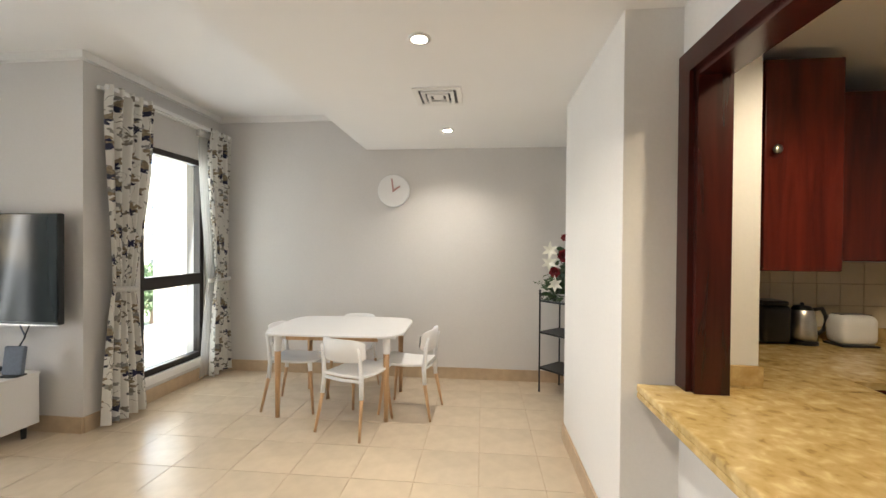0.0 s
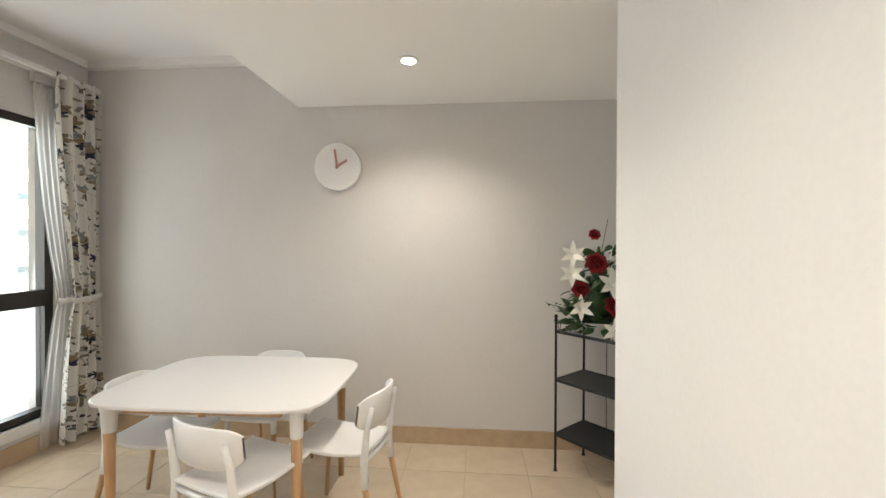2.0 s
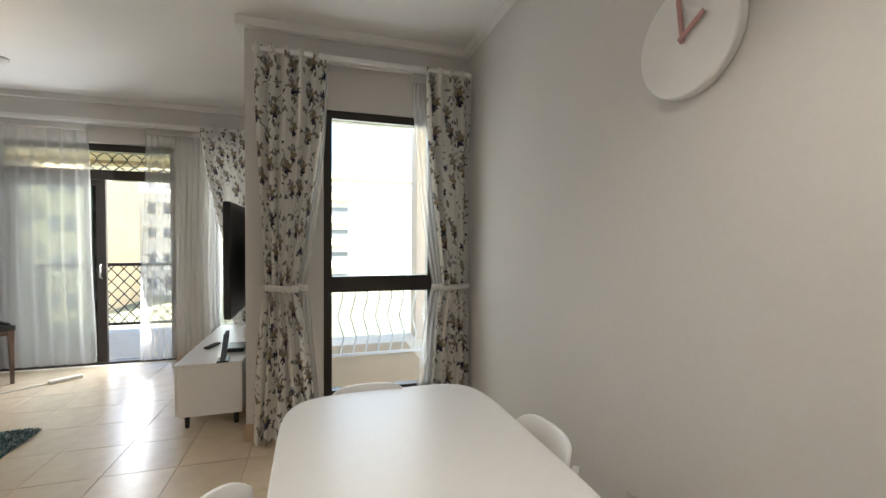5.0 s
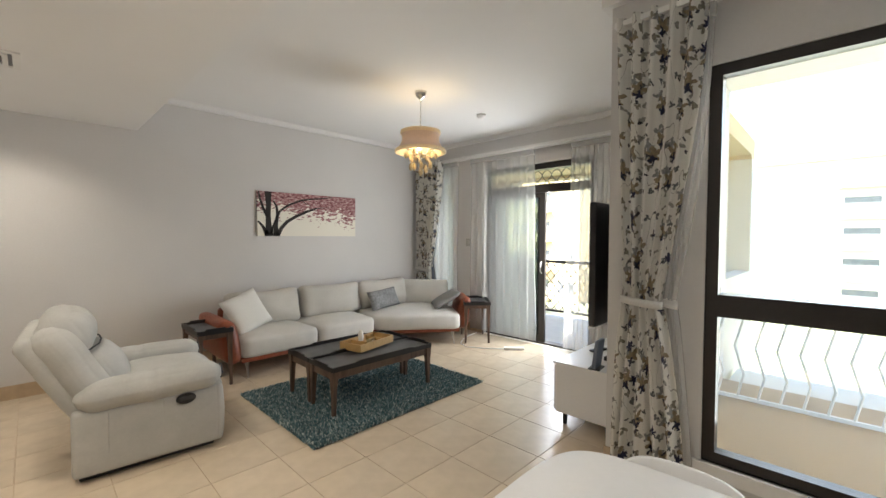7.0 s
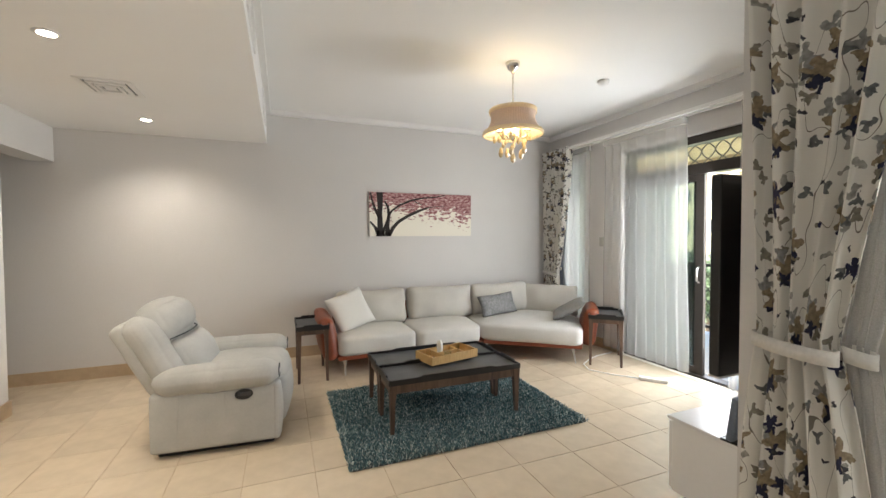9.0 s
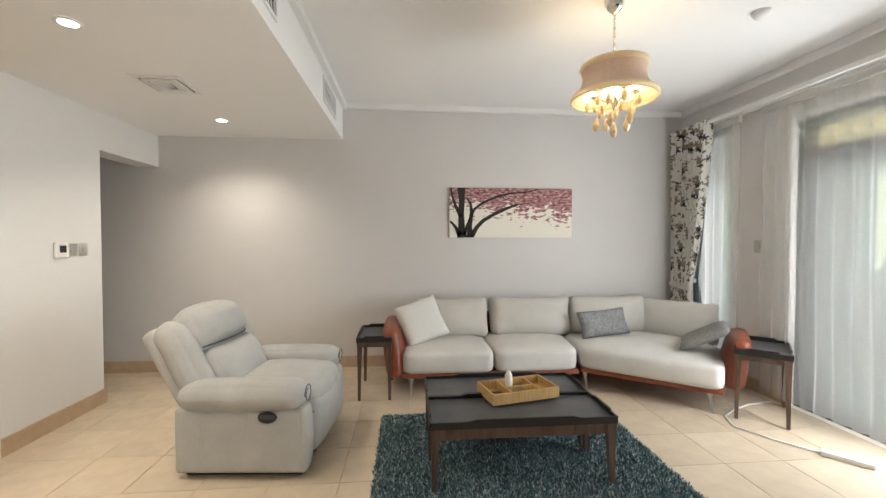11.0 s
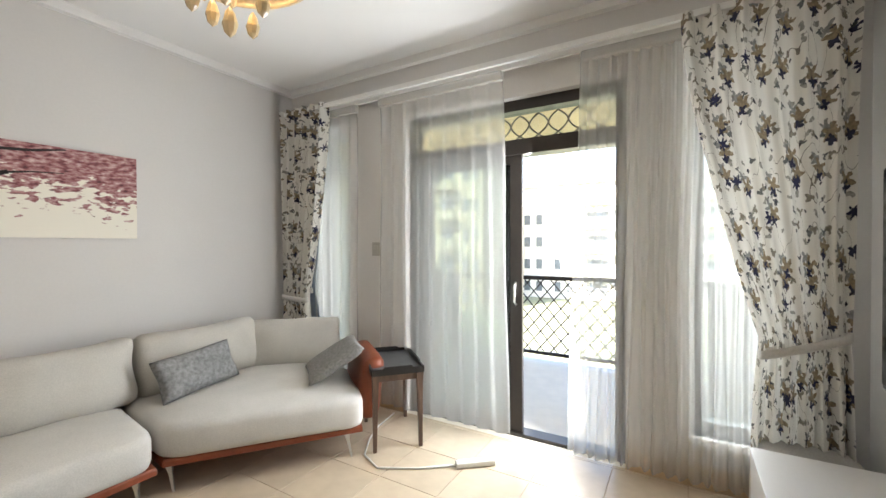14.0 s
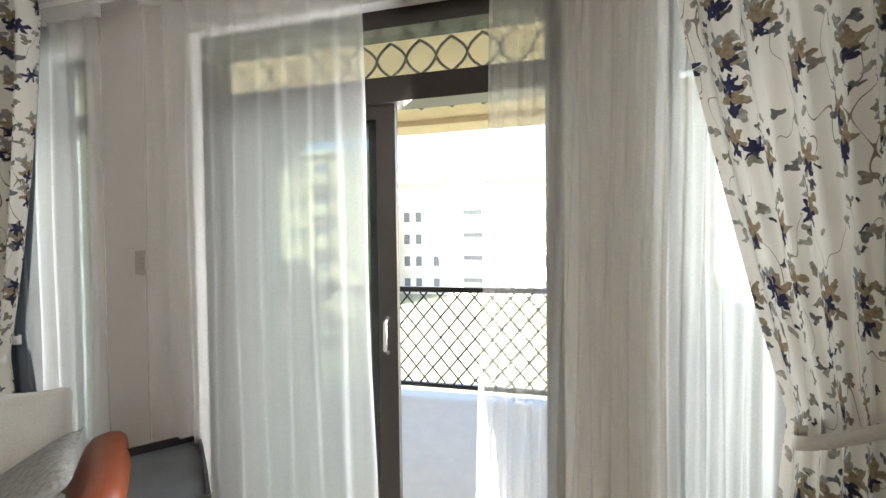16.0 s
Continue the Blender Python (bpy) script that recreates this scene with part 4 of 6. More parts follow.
# ---------- dining area ----------
def superellipse(a, b, e, n=72):
    pts = []
    for k in range(n):
        t = 2 * math.pi * k / n
        c, s = math.cos(t), math.sin(t)
        pts.append((a * math.copysign(abs(c) ** (2 / e), c), b * math.copysign(abs(s) ** (2 / e), s)))
    return pts


table = thing("dining_table", "white dining table with rounded top and beech legs", "table", m=pose(-1.29, 3.69, 0, 0, 0, 1.5))
bm = prism(superellipse(0.612, 0.452, 5.4), 0.725, 0.74, inset=0.004)
part("tabletop", bm, M_LACQUER, table)
for sx in (-1, 1):
    for sy in (-1, 1):
        leg = part("leg", lathe([(0.018, 0.0), (0.027, 0.58)], 16, pose(sx * 0.475, sy * 0.35, 0)), M_BEECH, table, smooth=True)
        part("bracket", lathe([(0.0275, 0.575), (0.031, 0.585), (0.033, 0.715), (0.036, 0.7245)], 16, pose(sx * 0.475, sy * 0.35, 0)), M_WHITEPL, leg, "white plastic leg socket", True)
        part("bracket_plate", boxes((sx * 0.475 - 0.075, sx * 0.475 + 0.075, sy * 0.35 - 0.03, sy * 0.35 + 0.03, 0.705, 0.7245)), M_WHITEPL, leg)
for sy in (-1, 1):
    part("apron", boxes((-0.40, 0.40, sy * 0.35 - 0.011, sy * 0.35 + 0.011, 0.675, 0.7245)), M_BEECH, table)
for sx in (-1, 1):
    part("apron", boxes((sx * 0.475 - 0.011, sx * 0.475 + 0.011, -0.32, 0.32, 0.675, 0.7245)), M_BEECH, table)


def dining_chair(label):
    """Faces +y; seat 0.45 high."""
    ob = thing("dining_chair", label, "chair", "dining chairs")

    def dish(c):
        x, y, z = c
        return (x * (1 - 0.10 * (y < -0.05) * min(1, (-y - 0.05) / 0.15)), y, z - 0.022 * (1 - (x / 0.23) ** 2) * (1 - (y / 0.24) ** 2) + 0.015 * (y / 0.22) ** 2)
    part("seat", soft(0.46, 0.44, 0.022, 0.010, 8, m=pose(0, 0, 0.452), warp=dish), M_WHITEPL, ob, smooth=True)
    # backrest: a curved band with rounded ends
    bm = bmesh.new()
    n = 20
    prev = None
    for i in range(n + 1):
        u = -1 + 2 * i / n
        x, y = 0.235 * math.sin(u * 1.15) / math.sin(1.15), -0.245 + 0.075 * u * u
        hh = 0.092 * (1 - abs(u) ** 5 * 0.45)
        ring = []
        for off, zz in ((0.009, -hh), (0.009, hh), (-0.009, hh), (-0.009, -hh)):
            zt = 0.668 + zz
            ring.append(bm.verts.new((x, y - 0.12 * (zt - 0.6) + off, zt)))
        if prev:
            for k in range(4):
                bm.faces.new((prev[k], prev[(k + 1) % 4], ring[(k + 1) % 4], ring[k]))
        else:
            bm.faces.new(ring)
        prev = ring
    bm.faces.new(list(reversed(prev)))
    bmesh.ops.bevel(bm, geom=[e for e in bm.edges if e.calc_length() > 0.03 or True][:0] or bm.edges[:], offset=0.004, segments=1, affect='EDGES')
    part("backrest", bm, M_WHITEPL, ob, smooth=True)
    for s in (-1, 1):
        post = part("back_post", tube([(s * 0.215, -0.215, 0.30), (s * 0.205, -0.205, 0.44), (s * 0.205, -0.222, 0.60), (s * 0.20, -0.245, 0.70)], 0.016, 10, radii=[0.018, 0.021, 0.016, 0.012]), M_WHITEPL, ob, smooth=True)
        part("back_leg", tube([(s * 0.245, -0.275, 0.0), (s * 0.2155, -0.216, 0.30)], 0.013, 10, radii=[0.011, 0.017]), M_BEECH, ob, "tapered beech leg", True)
        part("front_socket", tube([(s * 0.195, 0.165, 0.37), (s * 0.185, 0.155, 0.445)], 0.019, 10, radii=[0.0185, 0.022]), M_WHITEPL, ob, smooth=True)
        part("front_leg", tube([(s * 0.235, 0.205, 0.0), (s * 0.1955, 0.1655, 0.37)], 0.013, 10, radii=[0.011, 0.0175]), M_BEECH, ob, "tapered beech leg", True)
    part("rear_rail", tube([(-0.205, -0.205, 0.432), (0, -0.212, 0.425), (0.205, -0.205, 0.432)], 0.014, 8), M_WHITEPL, ob, smooth=True)
    return ob


CH = "white plastic dining chair with tapered beech legs"
ch = dining_chair(CH)
SLIM = Matrix.Diagonal((0.88, 1, 1, 1))
ch.matrix_world = pose(-1.03, 3.29, 0, 0, 0, -19) @ SLIM
for m in (pose(-0.67, 3.62, 0, 0, 0, 80), pose(-1.68, 3.60, 0, 0, 0, -90), pose(-1.30, 3.97, 0, 0, 0, 178)):
    copy_thing(ch, m @ SLIM)

# flower stand, set across the corner
SM = pose(0.855, 4.185, 0, 0, 0, -47)
stand = thing("flower_stand", "black iron three-tier stand with glass top shelf", "shelf stand", m=SM)
W2, D2 = 0.215, 0.165
for sx in (-1, 1):
    for sy in (-1, 1):
        post = part("post", lathe([(0.014, 0), (0.010, 0.01), (0.0085, 0.02), (0.0085, 1.0), (0.013, 1.005), (0.013, 1.015), (0.006, 1.02), (0.013, 1.032), (0.009, 1.045), (0.001, 1.05)], 10, pose(sx * W2, sy * D2, 0)), M_IRON, stand, smooth=True)
        for ax in (0, 1):
            pts = []
            for k in range(22):
                t = k / 21 * 2.2 * math.pi
                rr = 0.030 * (1 - k / 26)
                du, dz = 0.034 - rr * math.cos(t), 0.965 + rr * math.sin(t)
                pts.append((sx * (W2 - du), sy * D2, dz) if ax == 0 and sy > 0 else (sx * W2, sy * (D2 - du), dz))
            part("scroll", tube(pts, 0.0035, 5), M_IRON, post, smooth=True)
for z, nm in ((0.925, "top_rail"), (0.60, "shelf_rail"), (0.235, "shelf_rail")):
    part(nm, boxes((-W2, W2, -D2 - 0.006, -D2 + 0.006, z, z + 0.018), (-W2, W2, D2 - 0.006, D2 + 0.006, z, z + 0.018), (-W2 - 0.006, -W2 + 0.006, -D2, D2, z, z + 0.018), (W2 - 0.006, W2 + 0.006, -D2, D2, z, z + 0.018)), M_IRON, stand)
for z in (0.603, 0.238):
    part("shelf", boxes((-W2 + 0.006, W2 - 0.006, -D2 + 0.006, D2 - 0.006, z, z + 0.012)), M_IRON, stand)
part("glass_shelf", boxes((-W2 + 0.006, W2 - 0.006, -D2 + 0.006, D2 - 0.006, 0.936, 0.943)), M_GLASS, stand, "clear glass top")
for xx in (-0.04, 0.05):
    part("back_wire", tube([(xx, D2, 0.24), (xx, D2, 0.93)], 0.003, 5), M_IRON, stand)

flowers = thing("flower_arrangement", "red roses and white lilies in a white bowl on the stand", "flowers", m=SM @ pose(0.0, -0.01, 0.943) @ Matrix.Diagonal((1.15, 1.15, 1.22, 1)))
part("bowl", lathe([(0.045, 0), (0.05, 0.004), (0.075, 0.03), (0.115, 0.062), (0.12, 0.066), (0.112, 0.064), (0.07, 0.034), (0.02, 0.02)], 32, close=False, ripple=lambda a, z: 0.05 * math.sin(8 * a) * z / 0.066), M_WHITEPL, flowers, smooth=True)
FR = random.Random(5)


def petal(bm, m, length, width, curl, n=5):
    rows = []
    for i in range(n + 1):
        u = i / n
        w = width * math.sin(math.pi * min(1, 0.12 + u * 0.88)) ** 0.8 * (1 - 0.25 * u)
        z = curl * u * u * length
        rows.append([bm.verts.new(m @ Vector((s * w, u * length, z + 0.25 * abs(s) * w))) for s in (-1, 0, 1)])
    for a, b in zip(rows, rows[1:]):
        for k in (0, 1):
            bm.faces.new((a[k], a[k + 1], b[k + 1], b[k]))


def lily(p, d, s):
    bm = bmesh.new()
    base = look(p, Vector(p) + Vector(d)) @ pose(0, 0, 0, 180)
    for k in range(6):
        petal(bm, base @ pose(0, 0, 0, 0, 0, 60 * k) @ pose(0, 0, 0, 38 if k % 2 else 30), s * (1.0 if k % 2 else 0.9), s * 0.24, -0.35)
    part("lily", bm, M_LILY, flowers, "white open lily", True)


def rose(p, d, s):
    bm = bmesh.new()
    base = look(p, Vector(p) + Vector(d)) @ pose(0, 0, 0, 180)
    for ring, (cnt, tilt, ln) in enumerate(((3, 82, 0.75), (5, 66, 0.9), (6, 46, 1.0), (7, 24, 1.05))):
        for k in range(cnt):
            petal(bm, base @ pose(0, 0, 0, 0, 0, 360 / cnt * k + 25 * ring) @ pose(0, 0.08 * s * ring, 0, tilt), s * ln * 0.85, s * 0.72, 0.6 - 0.28 * ring)
    part("rose", bm, M_ROSE, flowers, "dark red rose", True)


# faces along local (-0.68, -0.73): towards the room
def fv(u, v, w):
    """Arrangement coordinates: u across as seen from the room, v towards the room, w up."""
    r = Matrix.Rotation(radians(47), 3, 'Z')
    return r @ Vector((u, -v, w))


def fd(u, v, w):
    return fv(u, v, w)


for u, v, w, s in ((-0.165, 0.10, 0.415, 0.062), (-0.17, 0.10, 0.315, 0.062), (0.02, 0.15, 0.27, 0.075), (0.05, 0.05, 0.345, 0.070), (-0.13, 0.13, 0.145, 0.060), (0.165, 0.10, 0.13, 0.070), (0.04, 0.16, 0.035, 0.060)):
    lily(fv(u, v, w), fd(u * 1.5 + FR.uniform(-.2, .2), 0.8, 0.25), s * 1.2)
for u, v, w, s in ((-0.03, 0.02, 0.52, 0.036), (-0.045, 0.11, 0.37, 0.065), (-0.125, 0.10, 0.24, 0.052), (0.05, 0.13, 0.155, 0.065), (0.12, 0.08, 0.235, 0.055)):
    rose(fv(u, v, w), fd(u * 1.5, 0.8, 0.4), s * 0.86)
for i in range(170):
    u, v = FR.uniform(-0.19, 0.20), FR.uniform(-0.08, 0.13)
    w = FR.uniform(0.02, 0.46) if abs(u) < 0.10 else FR.uniform(0.0, 0.22)
    bm = bmesh.new()
    s = FR.uniform(0.05, 0.088)
    petal(bm, Matrix.Translation(fv(u, v, w)) @ Euler((FR.uniform(-.6, .9), FR.uniform(-.7, .7), FR.uniform(0, 6.28))).to_matrix().to_4x4(), s, s * 0.42, -0.3, 4)
    part("leaf", bm, M_LEAF if FR.random() < 0.7 else M_LEAF2, flowers, smooth=True)
for u, w, t in ((0.0, 0.60, 0.03), (0.12, 0.48, 0.14), (-0.22, 0.16, -0.30), (0.25, 0.30, 0.31)):
    part("twig", tube([fv(0, 0.02, 0.05), fv(u * 0.6, 0.06, w * 0.75), fv(t, 0.06, w)], 0.002, 5), M_LEAF, flowers)
for k in range(14):
    q = k / 13
    bm = bmesh.new()
    s = 0.02
    c = fv(-0.18 - 0.12 * q, 0.06, 0.155 + FR.uniform(-.012, .012)) if k % 2 else fv(0.2 + 0.1 * q, 0.06, 0.24 + 0.07 * q + FR.uniform(-.012, .012))
    petal(bm, Matrix.Translation(c) @ Euler((FR.uniform(-1, 1), FR.uniform(-1, 1), FR.uniform(0, 6.28))).to_matrix().to_4x4(), s, s * 0.45, 0, 3)
    part("leaf", bm, M_LEAF2, flowers)
for k in range(60):
    bm = bmesh.new()
    h = FR.uniform(0.06, 0.44)
    r, a = 0.06 + 0.07 * (1 - h / 0.46) * FR.uniform(0.6, 1.2), FR.uniform(0, 6.28)
    s = FR.uniform(0.035, 0.06)
    petal(bm, Matrix.Translation((r * math.cos(a), r * math.sin(a), h)) @ Euler((FR.uniform(-.9, .9), FR.uniform(-.9, .3), a)).to_matrix().to_4x4(), s, s * 0.4, 0, 3)
    part("leaf", bm, M_LEAF2 if k % 3 else M_LEAF, flowers)
part("foliage_heart", lathe([(0.04, 0.03), (0.075, 0.08), (0.06, 0.2), (0.03, 0.33), (0.006, 0.46)], 14, ripple=lambda a, z: 0.2 * math.sin(5 * a + 30 * z)), M_LEAF, flowers, "dense green foliage heart", True)

# ---------- living area ----------
rug = thing("rug", "deep-pile teal and grey shaggy rug under the coffee table", "rug")
part("backing", boxes((-3.69, -1.865, 0.02, 1.37, 0.0, 0.012)), M_PIPING, rug)


def rug_pile():
    m = bpy.data.materials.new("teal_shag")
    m.use_nodes = True
    n, l = m.node_tree.nodes, m.node_tree.links
    b = n["Principled BSDF"]
    b.inputs["Roughness"].default_value = 0.9
    g, r = n.new("ShaderNodeNewGeometry"), n.new("ShaderNodeValToRGB")
    e = r.color_ramp.elements
    e[0].color, e[1].color = (0.045, 0.095, 0.11, 1), (0.70, 0.74, 0.70, 1)
    for p_, c_ in ((0.40, (0.085, 0.17, 0.19)), (0.72, (0.20, 0.30, 0.31))):
        k = e.new(p_)
        k.color = (*c_, 1)
    l.new(g.outputs["Random Per Island"], r.inputs["Fac"])
    l.new(r.outputs["Color"], b.inputs["Base Color"])
    return m


rr = random.Random(11)
verts, faces = [], []
for i in range(46000):
    x, y = rr.uniform(-3.70, -1.855), rr.uniform(0.01, 1.38)
    a, ln, wd = rr.uniform(0, 6.28), rr.uniform(0.022, 0.036), rr.uniform(0.003, 0.005)
    dx, dy = rr.uniform(-0.018, 0.018), rr.uniform(-0.018, 0.018)
    cx, cy = wd * math.cos(a), wd * math.sin(a)
    k = len(verts)
    verts += [(x - cx, y - cy, 0.006), (x + cx, y + cy, 0.006), (x + dx + cx * 0.8, y + dy + cy * 0.8, ln), (x + dx - cx * 0.8, y + dy - cy * 0.8, ln * 0.97)]
    faces.append((k, k + 1, k + 2, k + 3))
me = bpy.data.meshes.new("pile")
me.from_pydata(verts, [], faces)
me.materials.append(rug_pile())
pile = new("pile", me)
pile.parent = rug
tagged(pile, "teal shag tufts", kind="stuff")


def tray_table(name, label, w, d, h, m, group="", rim=0.035, leg=0.032, apron=0.05, category="table"):
    """Walnut legs and apron, slate top and a scalloped black tray rim."""
    ob = thing(name, label, category, group, m)
    part("top", boxes((-w / 2, w / 2, -d / 2, d / 2, h - 0.035, h - 0.018)), M_SLATE, ob, "slate-grey veneer top")
    for s in (-1, 1):
        for horizontal in (0, 1):
            L = w if horizontal else d
            bm = bmesh.new()
            prof = [(-0.5, 0.6), (-0.30, 0.6), (-0.26, 1.0), (0.26, 1.0), (0.30, 0.6), (0.5, 0.6)]
            t = 0.012
            for (a, ha), (b, hb) in zip(prof, prof[1:]):
                c = [(a * L, h - 0.04), (b * L, h - 0.04), (b * L, h - 0.018 + rim * hb), (a * L, h - 0.018 + rim * ha)]
                fs = []
                for o in (-t / 2, t / 2):
                    fs.append([bm.verts.new((p, s * (d / 2) + o, z) if horizontal else (s * (w / 2) + o, p, z)) for p, z in c])
                bm.faces.new(fs[0])
                bm.faces.new(list(reversed(fs[1])))
                for k in range(4):
                    bm.faces.new((fs[0][k], fs[0][(k + 1) % 4], fs[1][(k + 1) % 4], fs[1][k]))
            part("rim", bm, M_BLACKWOOD, ob, "scalloped black rim")
            o = (d if horizontal else w) / 2 - 0.022
            L2 = L / 2 - leg
            part("apron", boxes((-L2, L2, s * o - 0.009, s * o + 0.009, h - 0.037 - apron, h - 0.037) if horizontal else (s * o - 0.009, s * o + 0.009, -L2, L2, h - 0.037 - apron, h - 0.037)), M_WALNUT, ob)
    for sx in (-1, 1):
        for sy in (-1, 1):
            bm = bmesh.new()
            x, y = sx * (w / 2 - leg / 2), sy * (d / 2 - leg / 2)
            rings = []
            for z, q, o in ((0, 0.55, 0.004), (h * 0.6, 0.8, 0), (h - 0.037 - apron, 1.0, -0.002), (h - 0.037, 1.15, -0.002)):
                a = leg / 2 * q
                rings.append([bm.verts.new((x + sx * o + i * a, y + sy * o + j * a, z)) for i, j in ((-1, -1), (1, -1), (1, 1), (-1, 1))])
            for p, q in zip(rings, rings[1:]):
                for k in range(4):
                    bm.faces.new((p[k], p[(k + 1) % 4], q[(k + 1) % 4], q[k]))
            bm.faces.new(list(reversed(rings[0])))
            bm.faces.new(rings[-1])
            part("leg", bm, M_WALNUT, ob, "tapered walnut leg")
    return ob


tray_table("coffee_table", "walnut coffee table with slate top standing on the rug", 1.09, 0.385, 0.40, pose(-2.735, 0.866, 0.025), "coffee table pair", 0.03, 0.05, 0.07)
tray_table("coffee_table", "walnut coffee table with slate top standing on the rug", 1.09, 0.385, 0.40, pose(-2.735, 0.468, 0.025), "coffee table pair", 0.03, 0.05, 0.07)
tray_table("side_table", "dark walnut side table with tray rim beside the sofa arm", 0.31, 0.55, 0.57, pose(-1.76, -0.63, 0), "side tables", leg=0.044)
tray_table("side_table", "dark walnut side table with tray rim by the curtain", 0.55, 0.36, 0.57, pose(-5.02, 0.17, 0, 0, 0, 48), "side tables", leg=0.044)

tray = thing("tea_tray", "bamboo compartment tray on the coffee table", "tray", m=pose(-2.79, 0.68, 0.425, 0, 0, 13))
bm = boxes((-0.235, 0.235, -0.13, 0.13, 0, 0.008))
part("base", bm, M_BAMBOO, tray)
for b in ((-0.235, 0.235, -0.13, -0.12), (-0.235, 0.235, 0.12, 0.13), (-0.235, -0.225, -0.12, 0.12), (0.225, 0.235, -0.12, 0.12)):
    part("side", boxes((*b, 0.008, 0.068)), M_BAMBOO, tray)
for b in ((-0.115, -0.107, -0.12, 0.12), (0.09, 0.098, -0.12, 0.12), (-0.107, 0.09, -0.004, 0.004)):
    part("divider", boxes((*b, 0.008, 0.058)), M_BAMBOO, tray)
figure = thing("seashell", "small pale shell standing in the tray", "ornament", m=tray.matrix_world @ pose(0.04, -0.05, 0.008))
part("body", lathe([(0.016, 0), (0.022, 0.03), (0.027, 0.07), (0.024, 0.11), (0.012, 0.135), (0.002, 0.142)], 16, ripple=lambda a, z: 0.06 * math.sin(5 * a + 20 * z)), M_LILY, figure, smooth=True)
ob = thing("drinking_glass", "small clear glass in the bamboo tray", "glass", m=tray.matrix_world @ pose(0.035, 0.06, 0.008))
part("body", lathe([(0.028, 0.0), (0.033, 0.07), (0.031, 0.07), (0.026, 0.004)], 20, close=False), M_GLASS, ob, smooth=True)

# ---- sofa ----
sofa = thing("corner_sofa", "light grey corner sofa with cognac leather arms and frame", "sofa")


def slab(outline, z0, z1, r=0.05, crown=0.02):
    """A cushion over an outline, with rounded upper and lower edges and a soft crown."""
    cx = sum(p[0] for p in outline) / len(outline)
    cy = sum(p[1] for p in outline) / len(outline)
    dense = []
    k = len(outline)
    for i in range(k):
        p0, p1, p2 = Vector(outline[i - 1]), Vector(outline[i]), Vector(outline[(i + 1) % k])
        d0, d1 = (p0 - p1), (p2 - p1)
        rad = min(0.10, d0.length / 3, d1.length / 3)
        a, b = p1 + d0.normalized() * rad, p1 + d1.normalized() * rad
        for t in range(6):
            u = t / 5
            dense.append((1 - u) ** 2 * a + 2 * u * (1 - u) * p1 + u * u * b)
        for t in range(1, 6):
            nxt = p2 - d1.normalized() * min(0.10, d1.length / 3)
            dense.append(b.lerp(nxt, t / 6))
    bm = bmesh.new()
    levels = [(z0, 0.8 * r), (z0 + 0.3 * r, 0.25 * r), (z0 + r, 0), (z1 - r, 0), (z1 - 0.3 * r, 0.25 * r), (z1, r)]
    rings = []
    c = Vector((cx, cy))
    for z, ins in levels:
        rings.append([bm.verts.new((*(c + (p - c) * (1 - ins / max((p - c).length, 0.01))), z)) for p in dense])
    for f in (0.75, 0.5, 0.25):
        rings.append([bm.verts.new((*(c + (p - c) * f * (1 - r / max((p - c).length, 0.01))), z1 + crown * (1 - f * f) ** 0.7)) for p in dense])
    for a, b in zip(rings, rings[1:]):
        for i in range(len(dense)):
            j = (i + 1) % len(dense)
            bm.faces.new((a[i], a[j], b[j], b[i]))
    bm.faces.new(list(reversed(rings[0])))
    bm.faces.new(rings[-1])
    return bm


SEATS = [((-2.01, -0.375), (-2.87, -0.370), (-2.87, -1.20), (-2.04, -1.20)), ((-2.88, -0.370), (-3.67, -0.375), (-3.78, -1.20), (-2.88, -1.20)), ((-3.72, -0.43), (-4.62, 0.26), (-5.06, -0.28), (-5.16, -0.95), (-4.70, -1.22), (-3.80, -1.20))]
for o in SEATS:
    o = [(x, y) for x, y in o]
    part("seat_cushion", slab(list(reversed(o)), 0.215, 0.415, 0.045, 0.035), M_SOFA, sofa, smooth=True)
BASE1 = [(-2.01, -0.39), (-2.03, -1.32), (-3.80, -1.32), (-3.68, -0.39)]
BASE2 = [(-3.73, -0.44), (-3.83, -1.32), (-4.80, -1.32), (-5.22, -1.0), (-5.10, -0.27), (-4.63, 0.23)]
for o in (BASE1, BASE2):
    part("base_frame", prism(o, 0.180, 0.22, inset=0.01), M_LEATHER, sofa, "cognac leather plinth")
part("back_frame", soft(2.70, 0.10, 0.42, 0.04, 8, m=pose(-3.40, -1.275, 0.42)), M_LEATHER, sofa, smooth=True)
part("back_frame", soft(0.72, 0.10, 0.42, 0.04, 6, m=pose(-5.02, -1.08, 0.42, 0, 0, -42)), M_LEATHER, sofa, smooth=True)


def arm(m, length):
    def lean(c):
        x, y, z = c
        k = (z + 0.22) / 0.44
        return (x + 0.05 * k * k, y - 0.06 * k * (y > 0), z)
    return soft(0.15, length, 0.44, 0.065, 6, (0.035, 0, 0), m, warp=lean)


part("arm", arm(pose(-1.94, -0.80, 0.40), 0.86), M_LEATHER, sofa, "rounded cognac leather arm", True)
part("arm", arm(pose(-5.00, -0.11, 0.40, 0, 0, 141), 0.72), M_LEATHER, sofa, "rounded cognac leather arm", True)
for x, y, w, z, rz in ((-2.49, -1.06, 0.88, 0.605, 0), (-3.40, -1.06, 0.90, 0.61, 0), (-4.29, -1.07, 0.88, 0.61, 0), (-4.96, -0.84, 0.80, 0.575, -42)):
    part("back_cushion", soft(w, 0.20, 0.43, 0.075, 12, (-0.012, 0.06, -0.012), pose(x, y, z, 14, 0, rz), lump=0.022), M_BACKC, sofa, "plump beige-grey back cushion", True)
